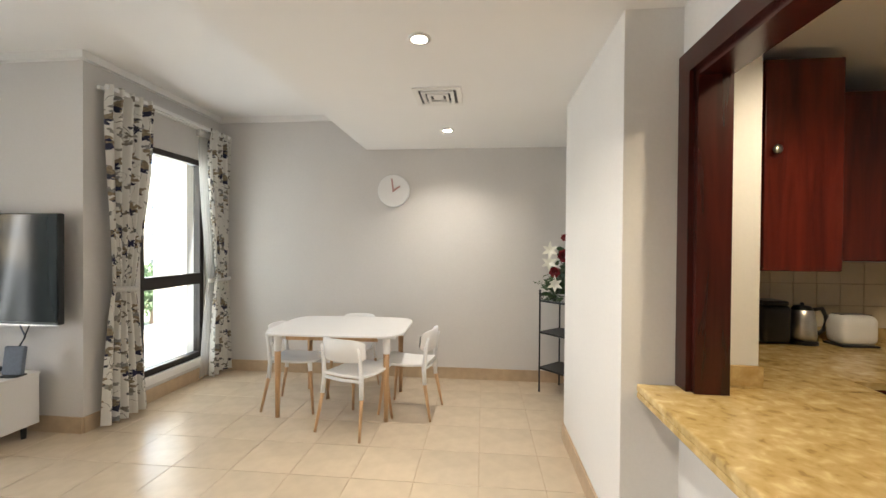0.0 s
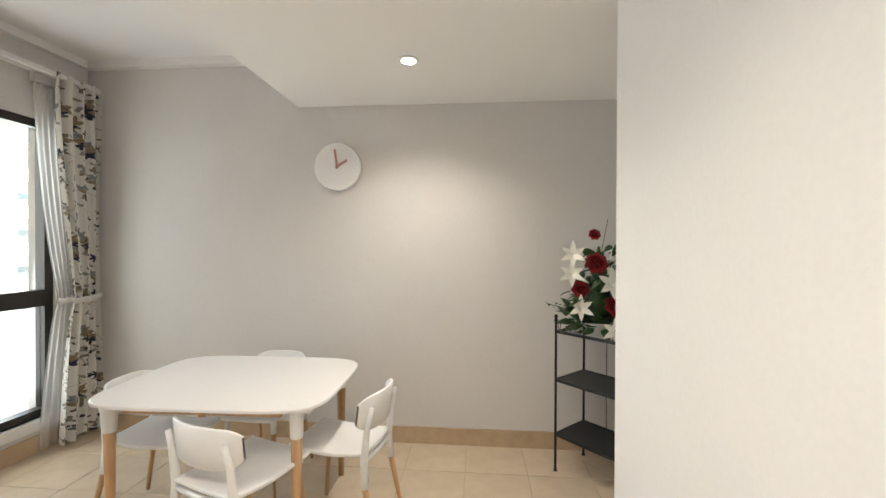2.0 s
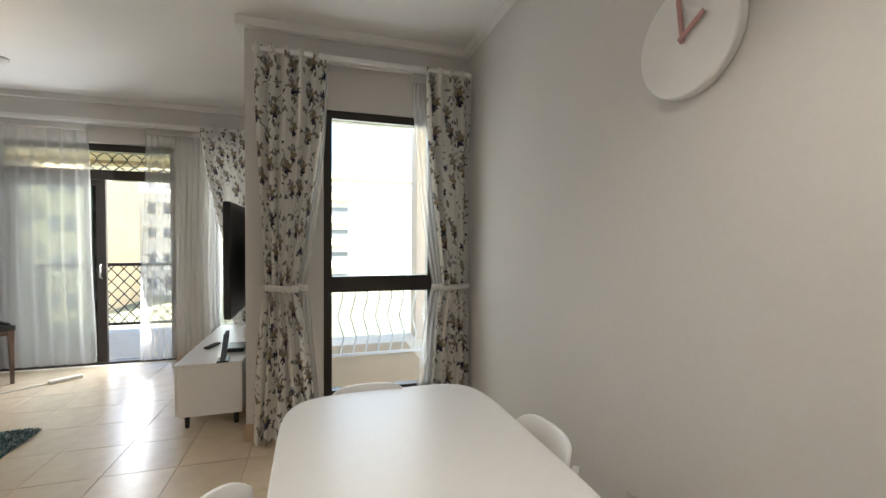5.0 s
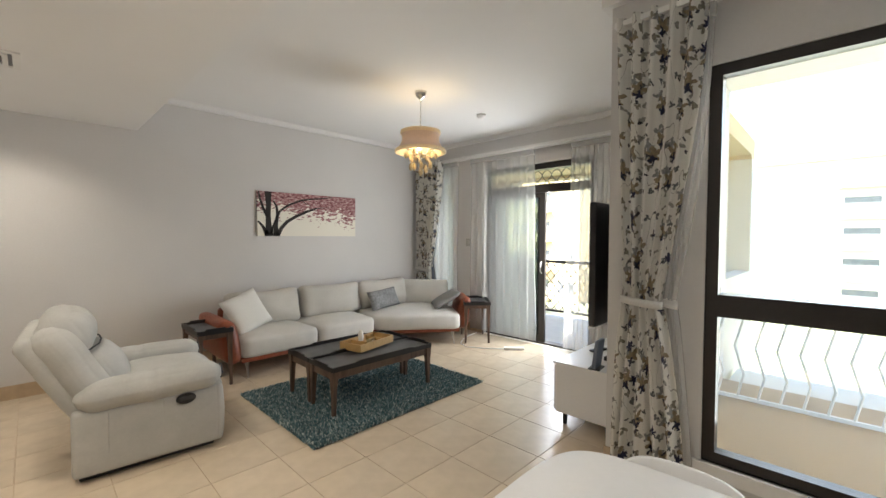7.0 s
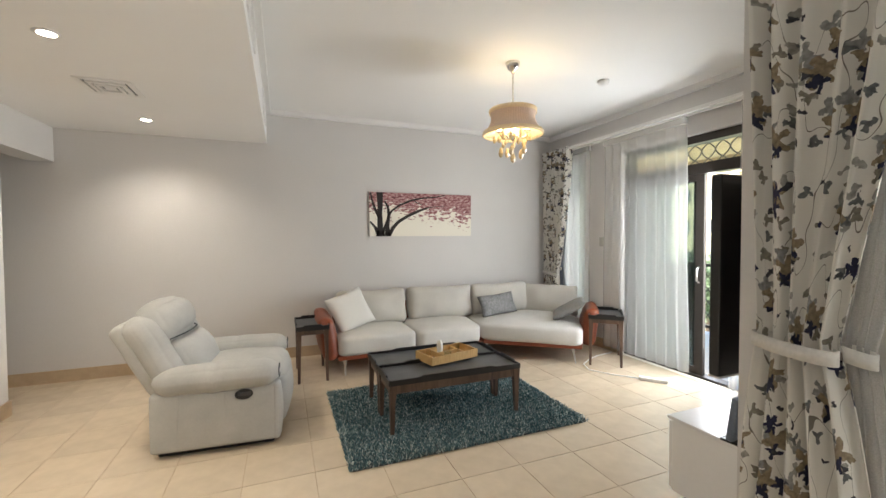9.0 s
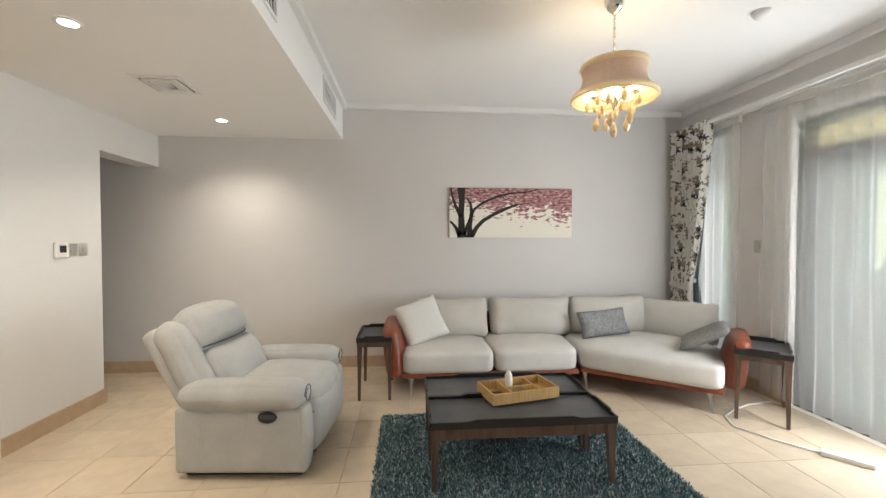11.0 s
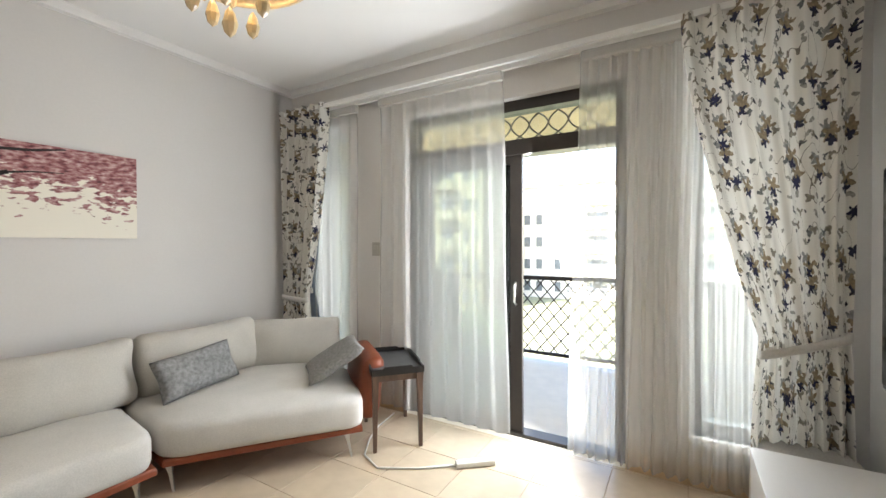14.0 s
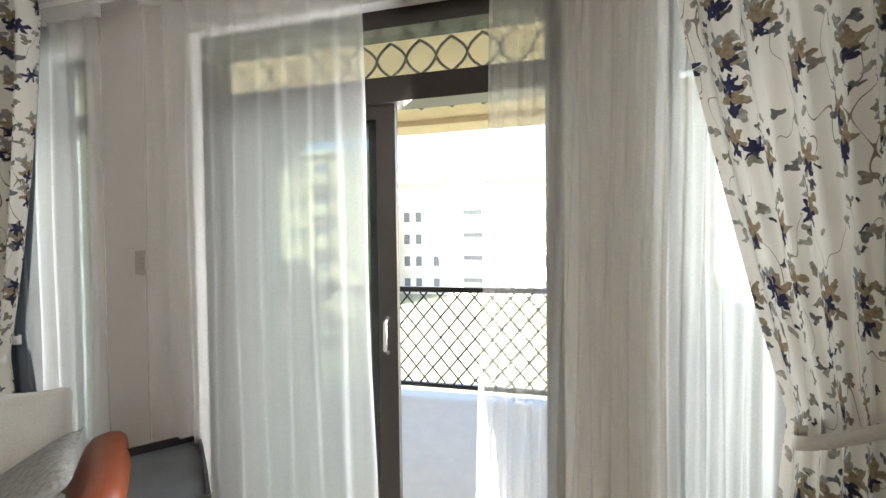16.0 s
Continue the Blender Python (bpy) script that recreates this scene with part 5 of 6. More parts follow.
for x, y in ((-2.09, -0.48), (-3.62, -0.48), (-2.09, -1.24), (-3.80, -0.50), (-4.61, 0.12), (-5.05, -1.05), (-2.88, -0.50)):
    part("leg", tube([(x, y + 0.03, 0.0), (x, y, 0.10), (x, y - 0.02, 0.185)], 0.01, 4, radii=[0.008, 0.013, 0.035]), M_STEEL, sofa, "polished metal leg")


def pillow(label, material, w, h, m, t=0.11):
    ob = thing("cushion", label, "cushion", "scatter cushions")
    bm = bmesh.new()
    n = 16
    for s in (-1, 1):
        g = []
        for i in range(n + 1):
            row = []
            for j in range(n + 1):
                u, v = -1 + 2 * i / n, -1 + 2 * j / n
                k = (max(0, 1 - u ** 4) * max(0, 1 - v ** 4)) ** 0.5
                pin = 1 - 0.06 * (1 - abs(u * v))
                row.append(bm.verts.new(m @ Vector((u * w / 2 * (pin if abs(v) < 1 else pin), s * t / 2 * k, v * h / 2 * pin))))
            g.append(row)
        for i in range(n):
            for j in range(n):
                q = [g[i][j], g[i + 1][j], g[i + 1][j + 1], g[i][j + 1]]
                bm.faces.new(q if s < 0 else q[::-1])
    bmesh.ops.remove_doubles(bm, verts=bm.verts, dist=1e-4)
    part("cover", bm, material, ob, smooth=True)
    return ob


pillow("square cream cushion leaning at the sofa arm", M_CREAM, 0.46, 0.44, pose(-2.20, -0.78, 0.63, 26, 16, 20), 0.13)
pillow("long grey ribbed cushion lying on the chaise", M_GREYC, 0.55, 0.28, pose(-4.12, -0.80, 0.575, 24, 4, 6), 0.12)
pillow("taupe knitted cushion leaning on the chaise arm", M_TAUPEC, 0.50, 0.44, pose(-4.79, -0.20, 0.575, 60, 0, -128), 0.10)

# ---- recliner ----
rec = thing("recliner", "grey suede recliner armchair with padded back", "armchair", m=pose(-1.085, 0.355, 0, 0, 0, 85.5))
part("base", soft(0.78, 0.72, 0.04, 0.012, 2, m=pose(0, 0, 0.02)), M_BLACK, rec, "dark steel undercarriage")
for s in (-1, 1):
    side = part("side_panel", soft(0.13, 0.78, 0.40, 0.03, 4, (0.012, 0, 0), pose(s * 0.390, 0, 0.242)), M_RECL, rec, smooth=True)
    part("front_pad", soft(0.13, 0.06, 0.40, 0.028, 4, (0, 0.02, 0), pose(s * 0.390, 0.375, 0.242)), M_RECL, side, smooth=True)

    def roll(c, s=s):
        x, y, z = c
        return (x, y, z - 0.008 * max(0, -y / 0.36) - 0.010 * math.exp(-((y + 0.02) / 0.018) ** 2))
    a = part("armrest", soft(0.205, 0.76, 0.175, 0.085, 24, (0.01, 0.015, 0.012), pose(s * 0.395, 0.015, 0.512), warp=roll, lump=0.006), M_RECL, rec, "padded rolled armrest", True)
    pts = [(s * 0.400 + 0.062 * math.cos(t), 0.402, 0.515 + 0.060 * math.sin(t)) for t in [2.6 * math.pi * k / 30 for k in range(31)]]
    pts = [(s * 0.400 + (p[0] - s * 0.400) * (1 - k / 60), p[1], 0.515 + (p[2] - 0.515) * (1 - k / 60)) for k, p in enumerate(pts)]
    part("piping", tube(pts, 0.003, 5), M_PIPING, a, "charcoal piping")
for yy in (-0.22, 0.06):
    part("seam", tube([(0.4565, yy, 0.10), (0.4655, yy, 0.25), (0.459, yy, 0.42)], 0.0022, 4), M_RECL, rec)
lev = part("lever_plate", lathe([(0.054, 0), (0.058, 0.004), (0.056, 0.010), (0.046, 0.012)], 28, pose(0.462, 0.18, 0.395, 0, 90) @ Matrix.Diagonal((0.62, 1, 1, 1))), M_BLACK, rec, "black lever recess")
part("lever", soft(0.012, 0.085, 0.025, 0.005, 2, m=pose(0.478, 0.185, 0.40)), M_PIPING, lev)
part("seat", soft(0.62, 0.64, 0.20, 0.075, 8, (0, 0.03, 0.045), pose(0, 0.095, 0.42), lump=0.008), M_RECL, rec, "padded seat", True)
part("footrest", soft(0.62, 0.10, 0.34, 0.045, 6, (0, 0.035, 0), pose(0, 0.385, 0.27)), M_RECL, rec, "folded footrest", True)
part("seat_piping", tube([(-0.31, 0.405, 0.36), (-0.2, 0.43, 0.41), (0, 0.44, 0.42), (0.2, 0.43, 0.41), (0.31, 0.405, 0.36)], 0.005, 5), M_PIPING, rec)
BM_ = pose(0, -0.205, 0.365, 28)


def up(x, y, z, sx, sy, sz, r, puff, rot=0):
    return soft(sx, sy, sz, r, 8, puff, BM_ @ pose(x, y, z, rot), lump=0.010)


part("back_shell", up(0, -0.10, 0.33, 0.80, 0.10, 0.62, 0.045, (0, 0.02, 0.01)), M_RECL, rec, smooth=True)
for s in (-1, 1):
    part("back_wing", up(s * 0.335, -0.005, 0.33, 0.17, 0.19, 0.60, 0.08, (0.01, 0.02, 0.015)), M_RECL, rec, "padded side wing", True)
part("lumbar_pad", up(0, 0.05, 0.20, 0.56, 0.20, 0.40, 0.09, (0, 0.06, 0.02)), M_RECL, rec, "plump lower back cushion", True)
part("headrest", up(0, 0.045, 0.525, 0.60, 0.22, 0.29, 0.10, (0.01, 0.05, 0.03)), M_RECL, rec, "plump head cushion", True)
part("back_piping", tube([BM_ @ Vector(p) for p in ((-0.28, 0.10, 0.40), (-0.15, 0.155, 0.385), (0, 0.165, 0.38), (0.15, 0.155, 0.385), (0.28, 0.10, 0.40))], 0.005, 5), M_PIPING, rec)

# ---- television corner ----
unit = thing("tv_unit", "low white lacquered television unit on small feet", "tv unit")
part("body", soft(1.47, 0.44, 0.38, 0.006, 2, m=pose(-4.135, 2.575, 0.295)), M_LACQUER, unit)
part("top", soft(1.48, 0.47, 0.018, 0.004, 2, m=pose(-4.135, 2.565, 0.494)), M_LACQUER, unit)
for k in range(3):
    dr = part("drawer_front", soft(0.483, 0.018, 0.36, 0.004, 2, m=pose(-4.135 + (k - 1) * 0.49, 2.345, 0.295)), M_LACQUER, unit)
for x in (-4.80, -3.47):
    for y in (2.40, 2.74):
        part("foot", lathe([(0.016, 0), (0.02, 0.105)], 12, pose(x, y, 0)), M_BLACK, unit)
tv = thing("television", "large black flat television mounted on the wall", "television")
part("cabinet", soft(1.61, 0.045, 0.84, 0.008, 2, m=pose(-3.955, 2.745, 1.295)), M_BLACK, tv)
part("screen", boxes((-4.75, -3.16, 2.7185, 2.7215, 0.895, 1.705)), M_SCREEN, tv, "dark glossy screen")
part("wall_bracket", boxes((-4.30, -3.85, 2.767, YT, 1.15, 1.45)), M_BLACK, tv)
part("bottom_edge", boxes((-4.755, -3.155, 2.719, 2.765, 0.868, 0.876)), M_STEEL, tv)
ob = thing("router", "upright grey router on the tv unit", "router", m=pose(-3.45, 2.655, 0.503, 0, 0, 6))
part("body", soft(0.15, 0.030, 0.21, 0.010, 3, m=pose(0, 0.012, 0.115, -7)), M_BLUEGREY, ob)
part("foot", soft(0.13, 0.085, 0.012, 0.005, 2, m=pose(0, 0, 0.006)), M_BLACK, ob)
ob = thing("remote_control", "black remote control lying on the tv unit", "remote control", m=pose(-3.92, 2.47, 0.503, 0, 0, 70))
part("body", soft(0.045, 0.18, 0.018, 0.007, 3, m=pose(0, 0, 0.009)), M_BLACK, ob, smooth=True)
part("key_pad", boxes((-0.014, 0.014, -0.05, 0.06, 0.0178, 0.0195)), M_PIPING, ob)
ob = thing("speaker", "small white cylindrical device on the tv unit", "speaker", m=pose(-4.26, 2.70, 0.503))
part("body", lathe([(0.036, 0), (0.04, 0.006), (0.04, 0.095), (0.034, 0.102)], 24), M_WHITEPL, ob, smooth=True)
part("base_ring", lathe([(0.041, 0.0), (0.041, 0.008)], 24), M_STEEL, ob)
ob = thing("set_top_box", "flat black media box on the tv unit", "media box", m=pose(-3.78, 2.69, 0.503))
part("body", soft(0.22, 0.15, 0.035, 0.01, 3, m=pose(0, 0, 0.0175)), M_BLACK, ob)
part("badge", boxes((-0.02, 0.02, -0.0765, -0.0745, 0.012, 0.022)), M_STEEL, ob)
ob = thing("tv_cable", "grey cables hanging below the television", "cable")
part("wire", tube([(-3.60, 2.80, 0.90), (-3.58, 2.84, 0.75), (-3.66, 2.83, 0.60), (-3.68, 2.80, 0.51)], 0.006, 6), M_BLUEGREY, ob, smooth=True)
part("wire", tube([(-3.48, 2.80, 0.88), (-3.60, 2.84, 0.72), (-3.66, 2.82, 0.62), (-3.72, 2.78, 0.51)], 0.005, 6), M_BLACK, ob, smooth=True)
pouf = thing("pouf", "square pale grey fabric pouf in the corner", "pouf", m=pose(-5.12, 2.60, 0))
part("body", soft(0.42, 0.40, 0.40, 0.05, 6, (0.01, 0.01, 0.02), pose(0, 0, 0.205)), M_POUF, pouf, smooth=True)
part("seam", tube([(-0.205, -0.195, 0.32), (0.205, -0.195, 0.32), (0.205, 0.195, 0.32), (-0.205, 0.195, 0.32)], 0.006, 5, closed=True), M_POUF, pouf)
ext = thing("extension_lead", "white extension lead lying by the side table", "extension lead")
part("block", soft(0.26, 0.06, 0.035, 0.01, 3, m=pose(-4.93, 0.92, 0.0185, 0, 0, 130)), M_CABLE, ext)
part("wire", tube([(-4.86, 0.83, 0.012), (-4.70, 0.62, 0.007), (-4.58, 0.40, 0.007), (-4.66, 0.22, 0.007), (-4.85, 0.10, 0.007), (-5.05, 0.02, 0.007), (-5.30, -0.02, 0.007)], 0.006, 6), M_CABLE, ext, smooth=True)

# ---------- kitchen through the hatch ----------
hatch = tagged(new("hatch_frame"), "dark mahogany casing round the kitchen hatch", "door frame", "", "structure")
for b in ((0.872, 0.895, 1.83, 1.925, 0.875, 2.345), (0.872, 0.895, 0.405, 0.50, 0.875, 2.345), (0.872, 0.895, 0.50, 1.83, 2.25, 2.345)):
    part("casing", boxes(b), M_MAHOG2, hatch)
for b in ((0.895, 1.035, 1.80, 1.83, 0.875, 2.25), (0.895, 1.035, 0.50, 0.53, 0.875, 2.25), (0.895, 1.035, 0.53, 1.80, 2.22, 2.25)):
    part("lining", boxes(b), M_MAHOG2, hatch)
bar = thing("bar_counter", "polished golden marble bar counter in the hatch", "counter")
part("slab", soft(1.02, 1.50, 0.035, 0.008, 4, m=pose(1.21, 1.165, 0.8565)), M_MARBLE, bar)
part("nosing", soft(0.025, 1.50, 0.03, 0.008, 4, m=pose(0.7135, 1.165, 0.824)), M_MARBLE, bar)
part("upstand", boxes((1.03, 1.25, 1.93, 1.949, 0.875, 0.965)), M_MARBLE, bar, "small marble upstand")
kc = thing("kitchen_counter", "golden marble worktop along the kitchen wall", "counter")
part("slab", boxes((1.25, 3.59, 2.06, 3.058, 0.84, 0.874), (1.03, 1.72, 1.916, 2.06, 0.84, 0.874)), M_MARBLE, kc)
part("upstand", boxes((1.25, 3.59, 3.038, 3.058, 0.874, 0.95)), M_MARBLE, kc)
for k in range(4):
    cab = thing("base_cabinet", "mahogany kitchen base cabinet under the worktop", "cabinet", "base cabinets")
    x = 1.30 + k * 0.57
    part("body", boxes((x, x + 0.565, 2.14, 3.05, 0.0, 0.838)), M_MAHOG, cab)
    part("door", soft(0.55, 0.02, 0.68, 0.006, 2, m=pose(x + 0.2825, 2.13, 0.46)), M_MAHOG, cab)
for x, w, y, z0, z1 in ((1.50, 0.40, 2.36, 1.37, 2.51), (1.93, 0.46, 2.62, 1.42, 2.42), (2.40, 0.50, 2.62, 1.42, 2.42)):
    cab = thing("wall_cabinet", "red mahogany kitchen wall cabinet", "cabinet", "wall cabinets")
    part("body", boxes((x, x + w, y, 3.055, z0, z1)), M_MAHOG, cab)
    dr = part("door", soft(w - 0.006, 0.022, z1 - z0 - 0.006, 0.006, 2, m=pose(x + w / 2, y - 0.011, (z0 + z1) / 2)), M_MAHOG, cab)
    part("knob", lathe([(0.006, 0), (0.006, 0.015), (0.020, 0.020), (0.024, 0.030), (0.014, 0.038)], 16, pose(x + 0.05, y - 0.022, z0 + (z1 - z0) * 0.57, 90)), M_STEEL, dr, "round metal knob", True)
bs = tagged(link("backsplash", boxes((1.25, 3.59, 3.050, 3.0595, 0.95, 1.40)), M_GROUT), "cream glazed tile backsplash behind the worktop", "backsplash", "", "structure")
bm0 = soft(0.146, 0.008, 0.146, 0.003, 1)
me0 = bpy.data.meshes.new("splash_tile")
bm0.to_mesh(me0)
bm0.free()
me0.materials.append(M_BACKTILE)
for i in range(15):
    for j in range(3):
        t = new("tile", me0)
        t.parent = bs
        t.matrix_world = pose(1.33 + i * 0.15, 3.047, 1.026 + j * 0.15)
ket = thing("kettle", "black and steel electric kettle on the worktop", "kettle", m=pose(2.08, 2.86, 0.874))
part("base", lathe([(0.085, 0), (0.085, 0.02), (0.07, 0.025)], 24), M_BLACK, ket)
part("body", lathe([(0.075, 0.025), (0.078, 0.06), (0.070, 0.16), (0.060, 0.215), (0.05, 0.225)], 28), M_STEEL, ket, "brushed steel body", True)
part("lid", lathe([(0.058, 0.222), (0.045, 0.245), (0.012, 0.25), (0.01, 0.265), (0.002, 0.268)], 24), M_BLACK, ket, smooth=True)
part("handle", tube([(0.055, 0, 0.22), (0.12, 0, 0.23), (0.145, 0, 0.18), (0.13, 0, 0.09), (0.08, 0, 0.055)], 0.013, 8), M_BLACK, ket, smooth=True)
ob = thing("coffee_maker", "black coffee maker in the worktop corner", "coffee maker", m=pose(1.90, 2.90, 0.874))
part("body", soft(0.17, 0.20, 0.25, 0.03, 4, m=pose(0, 0, 0.125)), M_BLACK, ob, smooth=True)
part("lid", soft(0.15, 0.17, 0.03, 0.012, 3, m=pose(0, 0, 0.262)), M_BLACK, ob, smooth=True)
toa = thing("toaster", "white toaster with chrome lever beside the kettle", "toaster", m=pose(2.36, 2.84, 0.874))
part("body", soft(0.22, 0.16, 0.19, 0.045, 5, m=pose(0, 0, 0.105)), M_WHITEPL, toa, smooth=True)
part("slot", boxes((-0.09, 0.09, -0.035, -0.015, 0.198, 0.202), (-0.09, 0.09, 0.015, 0.035, 0.198, 0.202)), M_BLACK, toa)
part("lever", soft(0.03, 0.03, 0.015, 0.005, 2, m=pose(0.115, 0, 0.13)), M_CHROME, toa)
part("foot", boxes((-0.11, 0.11, -0.07, 0.07, 0, 0.012)), M_BLACK, toa)
ob = thing("downlight", "round recessed kitchen downlight, switched on", "ceiling light", "downlights", pose(1.55, 1.3, ZD))
part("ring", lathe([(0.040, -0.002), (0.060, -0.002), (0.062, -0.008), (0.042, -0.010)], 28, close=False), M_TRIM, ob)
part("lens", lathe([(0.041, -0.006), (0.041, -0.0095)], 24), M_LED, ob, "glowing warm lens")
# ---------- outside ----------
GZ = -6.5
struct("ground", boxes((-2500, 2500, -2500, 2500, GZ - 0.3, GZ)), M_GRASS, "wide hazy pale green lawn below the balconies", "ground")
struct("balcony_floor", boxes((-7.75, XW - TH, -1.8, 3.05, -0.30, -0.06)), M_PAVE, "pale stone balcony floor", "floor")
struct("balcony_soffit", boxes((-7.75, XW - TH, -1.8, 3.05, 2.62, 2.85)), M_YELLOW, "yellow rendered balcony soffit", "ceiling")
struct("balcony_beam", boxes((-7.75, -7.45, -1.8, 3.05, 2.57, 2.62)), M_YELLOW, "yellow rendered beam along the balcony edge", "beam")
struct("balcony_parapet", boxes((-7.72, -7.50, -1.8, -0.70, -0.06, 1.02), (-7.72, -7.50, 2.35, 3.05, -0.06, 1.02), (-7.5, XW - TH, -1.8, -1.62, -0.06, 2.62), (-7.5, XW - TH, 2.87, 3.05, -0.06, 1.02)), M_PALE, "pale rendered balcony parapet", "parapet")
# arched pier
bm = boxes((-7.72, -7.50, -1.8, -1.15, 1.02, 2.57), (-7.72, -7.50, 2.75, 3.05, 1.02, 2.57))
for s, c in ((1, -1.15), (-1, 2.75)):
    for k in range(6):
        a = 0.30 * (1 - math.sin(math.pi / 2 * (k + 0.5) / 6))
        b = 0.32 * (k / 6), 0.32 * ((k + 1) / 6)
        box(bm, -7.72, -7.50, min(c, c + s * (0.32 - a)), max(c, c + s * (0.32 - a)), 2.25 + b[0], 2.25 + b[1])
struct("balcony_piers", bm, M_PALE, "pale rendered balcony piers with arched corners", "pier")
rail = thing("balcony_railing", "dark metal balcony railing with diamond lattice", "railing")
part("top_rail", boxes((-7.63, -7.57, -0.70, 2.35, 0.98, 1.03)), M_BRONZE, rail)
part("bottom_rail", boxes((-7.62, -7.58, -0.70, 2.35, 0.04, 0.08)), M_BRONZE, rail)
for yy in (-0.68, 2.33):
    part("post", boxes((-7.62, -7.58, yy - 0.018, yy + 0.018, -0.06, 0.98)), M_BRONZE, rail)
pitch = 0.17
for s in (-1, 1):
    k = -8
    while k < 26:
        a0 = -0.70 + k * pitch
        lo, hi = (a0, a0 + 0.9 * 0.85) if s > 0 else (a0 + 0.9 * 0.85, a0)
        p, q = Vector((-7.60 + 0.008 * s, lo, 0.08)), Vector((-7.60 + 0.008 * s, hi, 0.98))
        d = q - p
        t0, t1 = 0.0, 1.0
        if abs(d.y) > 1e-6:
            ta, tb = sorted(((-0.70 - p.y) / d.y, (2.35 - p.y) / d.y))
            t0, t1 = max(0, ta), min(1, tb)
        if t1 - t0 > 0.03:
            part("lattice_bar", tube([p + d * t0, p + d * t1], 0.0085, 5), M_BRONZE, rail)
        k += 1
ob = thing("folding_chair", "dark folded metal garden chair on the balcony", "chair", m=pose(-6.5, 2.45, -0.06, 0, 0, 20))
for s in (-1, 1):
    part("leg", tube([(s * 0.2, -0.2, 0), (s * 0.2, 0.12, 0.48), (s * 0.2, 0.2, 0.92)], 0.011, 6), M_BLUEGREY, ob)
    part("leg", tube([(s * 0.18, 0.22, 0), (s * 0.18, -0.16, 0.46)], 0.011, 6), M_BLUEGREY, ob)
part("seat", boxes((-0.2, 0.2, -0.2, 0.18, 0.45, 0.47)), M_BLUEGREY, ob)
part("backrest", boxes((-0.2, 0.2, 0.15, 0.17, 0.62, 0.90)), M_BLUEGREY, ob)
# ledge outside the dining window
struct("terrace_floor", boxes((-6.4, XD - TH, 3.10, 9.2, -0.30, -0.08)), M_PAVE, "pale stone ledge outside the dining window", "floor")
struct("terrace_piers", boxes((-6.4, -6.0, 4.77, 6.33, -0.08, 3.6), (-6.4, -6.0, 7.3, 9.2, -0.08, 3.6)), M_PEACH, "peach rendered piers outside the dining window", "pier")
struct("terrace_soffit", boxes((-6.4, XD - TH, 3.10, 9.2, 3.6, 3.8)), M_PEACH, "peach rendered soffit outside the dining window", "ceiling")
struct("terrace_end_wall", boxes((-6.4, XD - TH, 9.2, 9.4, -0.08, 3.8)), M_PEACH, "peach rendered wall closing the loggia", "wall")
r2 = thing("terrace_railing", "pale metal balustrade outside the dining window", "railing")
part("top_rail", boxes((-5.02, -4.97, 3.10, 5.5, 0.92, 0.97)), M_TRIM, r2)
part("bottom_rail", boxes((-5.01, -4.98, 3.10, 5.5, 0.02, 0.05)), M_TRIM, r2)
for k in range(16):
    yy = 3.15 + k * 0.15
    part("baluster", tube([(-4.995, yy, 0.05), (-4.995, yy + 0.04, 0.25), (-4.995, yy - 0.03, 0.5), (-4.995, yy + 0.03, 0.75), (-4.995, yy, 0.92)], 0.011, 5), M_TRIM, r2)


def block(name, label, x, y0, y1, h, floors, bays, material, depth=12, seed=0):
    """A far apartment block; its facade looks towards +x."""
    rnd = random.Random(seed)
    ob = thing(name, label, "building", "apartment blocks")
    part("wall", boxes((x - depth, x, y0, y1, GZ, GZ + h)), material, ob)
    part("roof", boxes((x - depth - 0.4, x + 0.5, y0 - 0.4, y1 + 0.4, GZ + h, GZ + h + 0.5)), M_BEIGE, ob, "flat roof with overhanging eaves")
    fh, bw = h / floors, (y1 - y0) / bays
    for f in range(floors):
        for b in range(bays):
            yc, zc = y0 + (b + 0.5) * bw, GZ + f * fh + fh * 0.5
            if (b + seed) % 3 == 1:
                bal = part("balcony", boxes((x, x + 1.2, yc - bw * 0.42, yc + bw * 0.42, zc - fh * 0.46, zc - fh * 0.40), (x + 1.1, x + 1.2, yc - bw * 0.42, yc + bw * 0.42, zc - fh * 0.40, zc - fh * 0.12)), material, ob)
                part("balcony_door", boxes((x - 0.05, x + 0.03, yc - bw * 0.3, yc + bw * 0.3, zc - fh * 0.40, zc + fh * 0.25)), M_FARWIN, bal, "dark glazed balcony door")
            else:
                for o in (-0.2, 0.2):
                    w = part("window", boxes((x - 0.05, x + 0.03, yc + o * bw - 0.45, yc + o * bw + 0.45, zc - 0.7, zc + 0.75)), M_FARWIN, ob, "dark far window")
    return ob


block("apartment_block", "pale four-storey apartment block beyond the lawn", -62, -24, 40, 16.5, 5, 14, M_PALE, seed=1)
block("apartment_block", "yellow rendered apartment block with a stair tower", -46, -31, -18, 18, 5, 4, M_YELLOW, seed=2)
block("apartment_block", "beige apartment block behind the trees", -75, -75, -30, 17, 5, 9, M_BEIGE, seed=3)
block("apartment_block", "pale apartment block seen from the dining window", -42, 34, 72, 17, 5, 9, M_PALE, seed=4)
tw = thing("tower", "hazy slender residential tower far away", "building")
part("wall", boxes((-330, -310, -92, -72, GZ, 88)), M_PALE, tw)
for k in range(18):
    part("window_band", boxes((-310.1, -309.8, -91, -73, GZ + 6 + k * 4.9, GZ + 8.6 + k * 4.9)), M_FARWIN, tw)


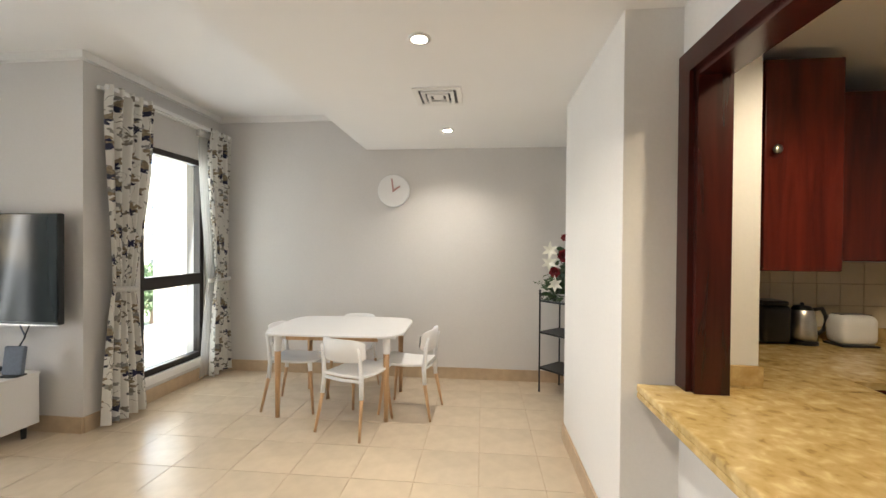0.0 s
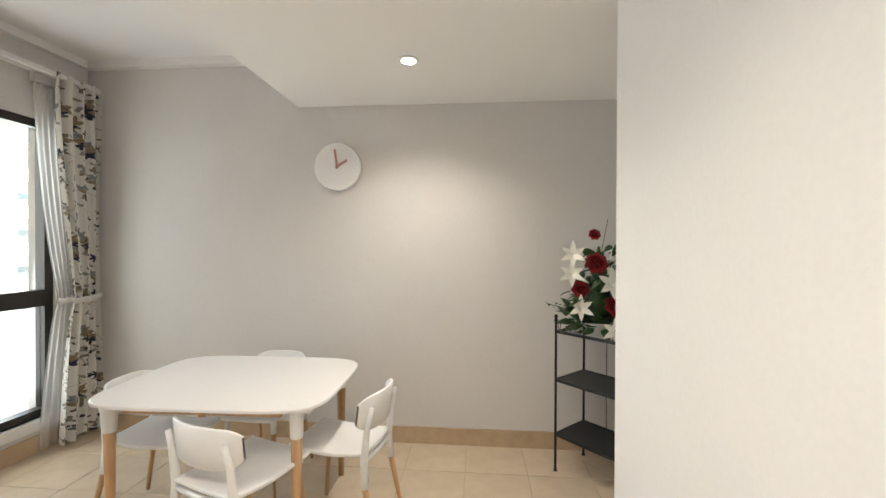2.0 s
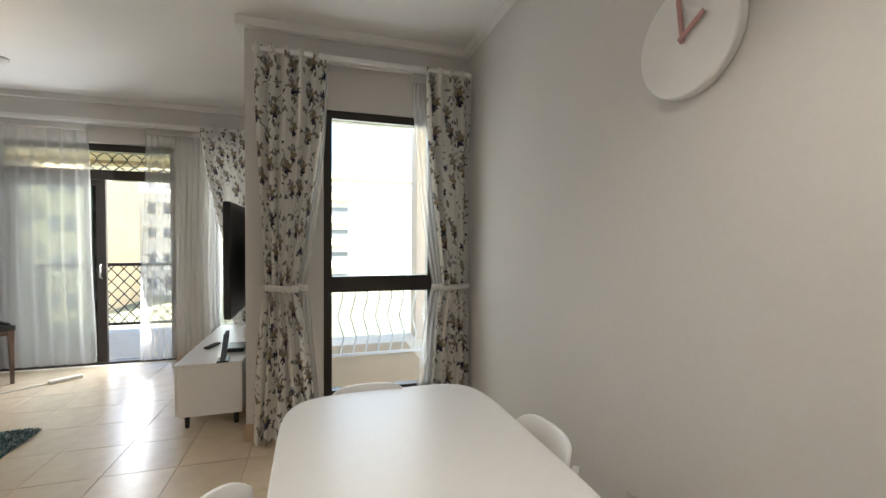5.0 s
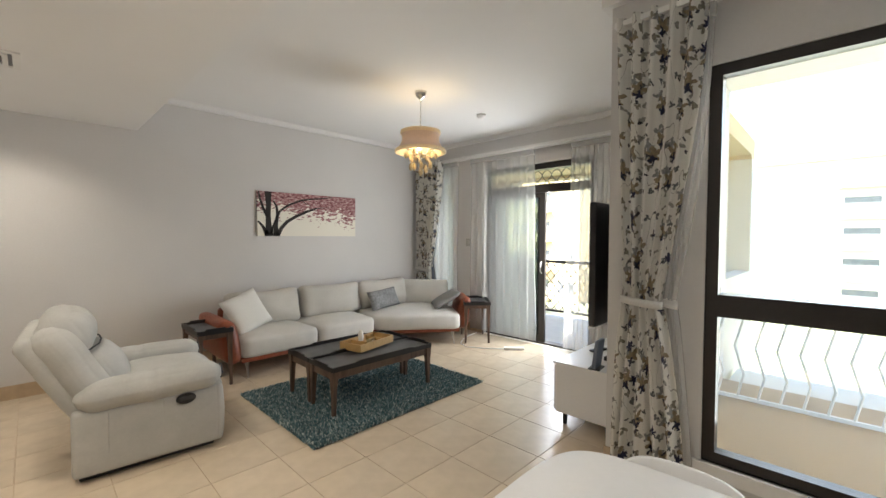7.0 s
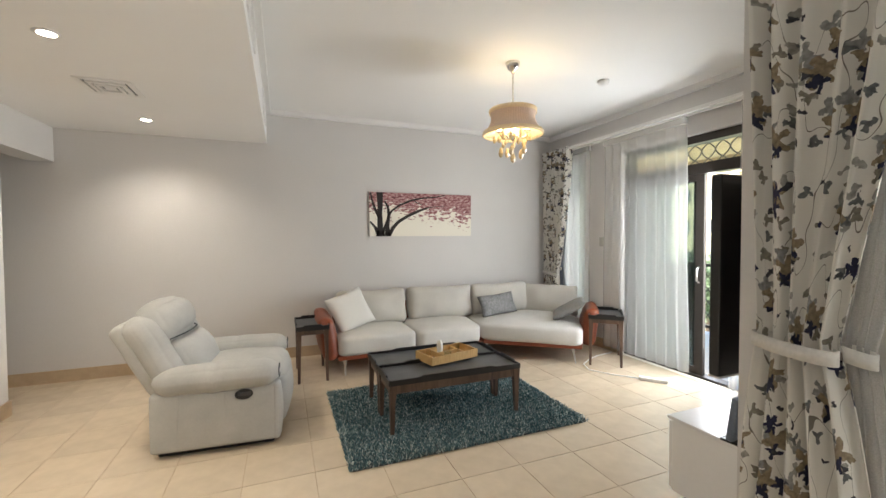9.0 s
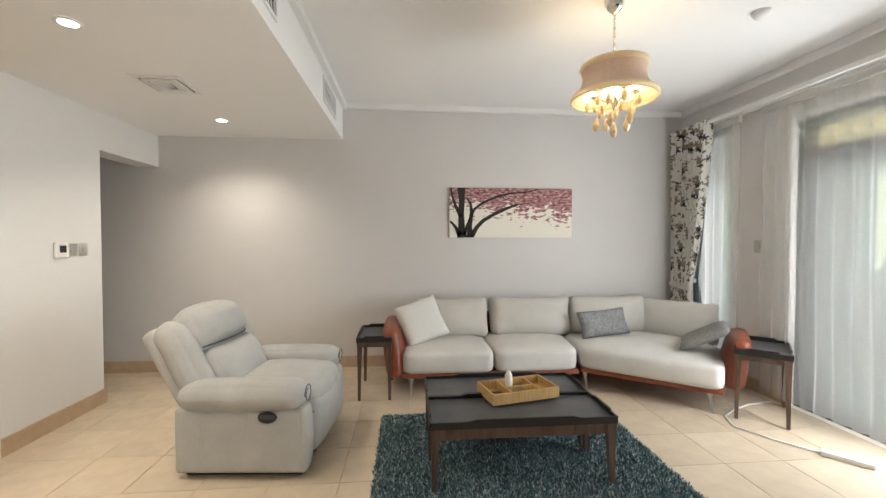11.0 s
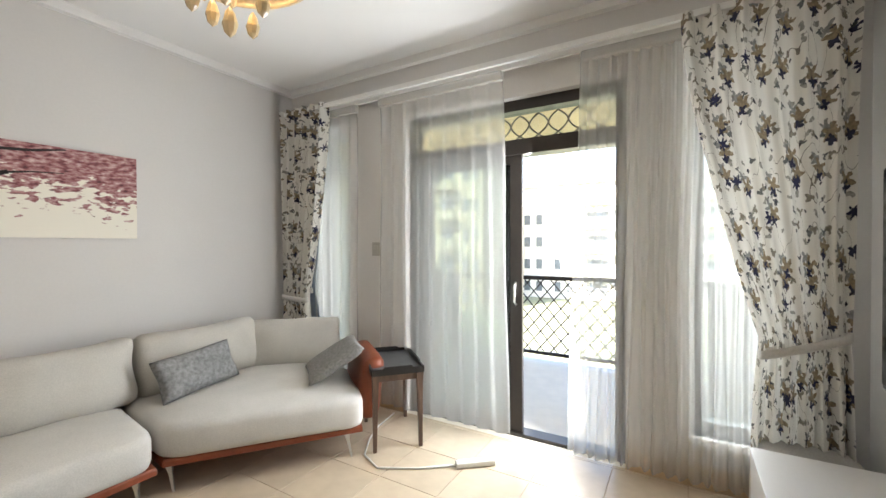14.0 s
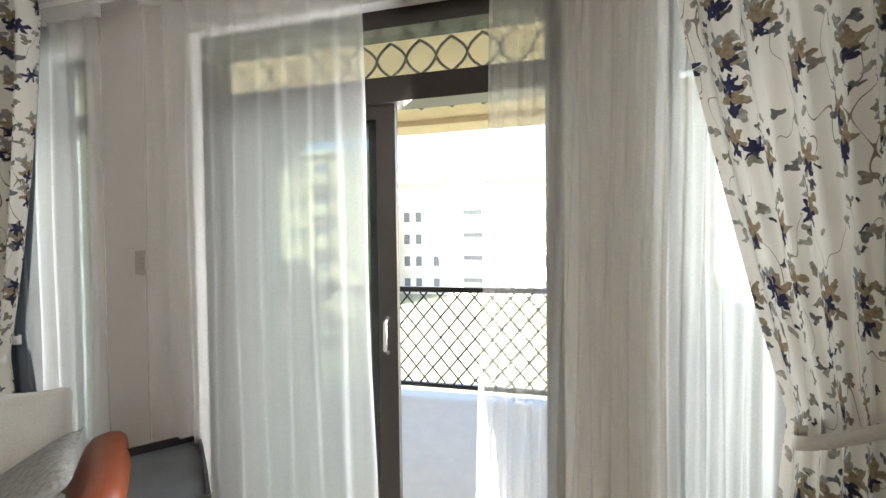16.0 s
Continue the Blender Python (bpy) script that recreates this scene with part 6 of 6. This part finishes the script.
def tree(x, y, h, seed):
    rnd = random.Random(seed)
    ob = thing("tree", "leafy green tree on the lawn", "tree", "garden trees")
    part("trunk", tube([(x, y, GZ), (x + 0.1, y, GZ + h * 0.3), (x, y + 0.1, GZ + h * 0.6)], 0.2, 7, radii=[0.22, 0.16, 0.07]), M_WALNUT, ob)
    for k in range(5):
        a = rnd.uniform(0, 6.28)
        part("limb", tube([(x, y, GZ + h * (0.3 + 0.06 * k)), (x + 1.2 * math.cos(a), y + 1.2 * math.sin(a), GZ + h * (0.5 + 0.07 * k))], 0.05, 5, radii=[0.08, 0.03]), M_WALNUT, ob)
    vs, fs = [], []
    for k in range(4200):
        a, b, r = rnd.uniform(0, 6.28), rnd.uniform(-1, 1), rnd.random() ** 0.4
        lump = 1 + 0.35 * math.sin(3 * a + seed) * math.cos(2.5 * b * 3)
        c = Vector((x + 0.36 * h * r * lump * math.cos(a) * math.sqrt(1 - b * b), y + 0.36 * h * r * lump * math.sin(a) * math.sqrt(1 - b * b), GZ + h * 0.66 + 0.34 * h * r * b * lump))
        q = Euler((rnd.uniform(0, 3), rnd.uniform(0, 3), rnd.uniform(0, 3))).to_matrix()
        i = len(vs)
        s = rnd.uniform(0.08, 0.17)
        vs += [c + q @ Vector(v) * s for v in ((-1, -.5, 0), (1, -.5, 0), (0.6, .6, 0.1), (-0.6, .6, 0.1))]
        fs.append((i, i + 1, i + 2, i + 3))
    me = bpy.data.meshes.new("crown")
    me.from_pydata([tuple(v) for v in vs], [], fs)
    me.materials.append(M_LEAF2)
    c = new("crown", me)
    c.parent = ob


for i, (x, y, h) in enumerate(((-30, -16, 6.0), (-36, -21, 6.5), (-40, 14, 5), (-33, 22, 5.5), (-30, 34, 6))):
    tree(x, y, h, 20 + i)

# ---------- floor tiles ----------
PIT = 0.41
tb = soft(PIT - 0.004, PIT - 0.004, 0.012, 0.002, 1)
tme = bpy.data.meshes.new("floor_tile")
tb.to_mesh(tme)
tb.free()
tme.materials.append(M_TILE)
cut = {}
for i in range(-15, 5):
    for j in range(-11, 7):
        x0, y0 = -0.015 + i * PIT, 2.51 + j * PIT
        a0, a1 = max(x0 + 0.002, XW - 0.0), min(x0 + PIT - 0.002, 1.72)
        b0, b1 = max(y0 + 0.002, YS), min(y0 + PIT - 0.002, YN)
        if a1 - a0 < 0.03 or b1 - b0 < 0.03:
            continue
        if a1 < XD and b0 > YT:
            continue
        if a0 > 0.87 and -0.5 < b0 < 3.1:
            continue
        if abs(a1 - a0 - PIT + 0.004) < 1e-4 and abs(b1 - b0 - PIT + 0.004) < 1e-4:
            me = tme
        else:
            key = (round(a1 - a0, 4), round(b1 - b0, 4))
            if key not in cut:
                q = soft(key[0], key[1], 0.012, 0.002, 1)
                cut[key] = bpy.data.meshes.new("floor_tile_cut")
                q.to_mesh(cut[key])
                q.free()
                cut[key].materials.append(M_TILE)
            me = cut[key]
        t = new("tile", me)
        t.parent = floor
        t.location = ((a0 + a1) / 2, (b0 + b1) / 2, -0.006)
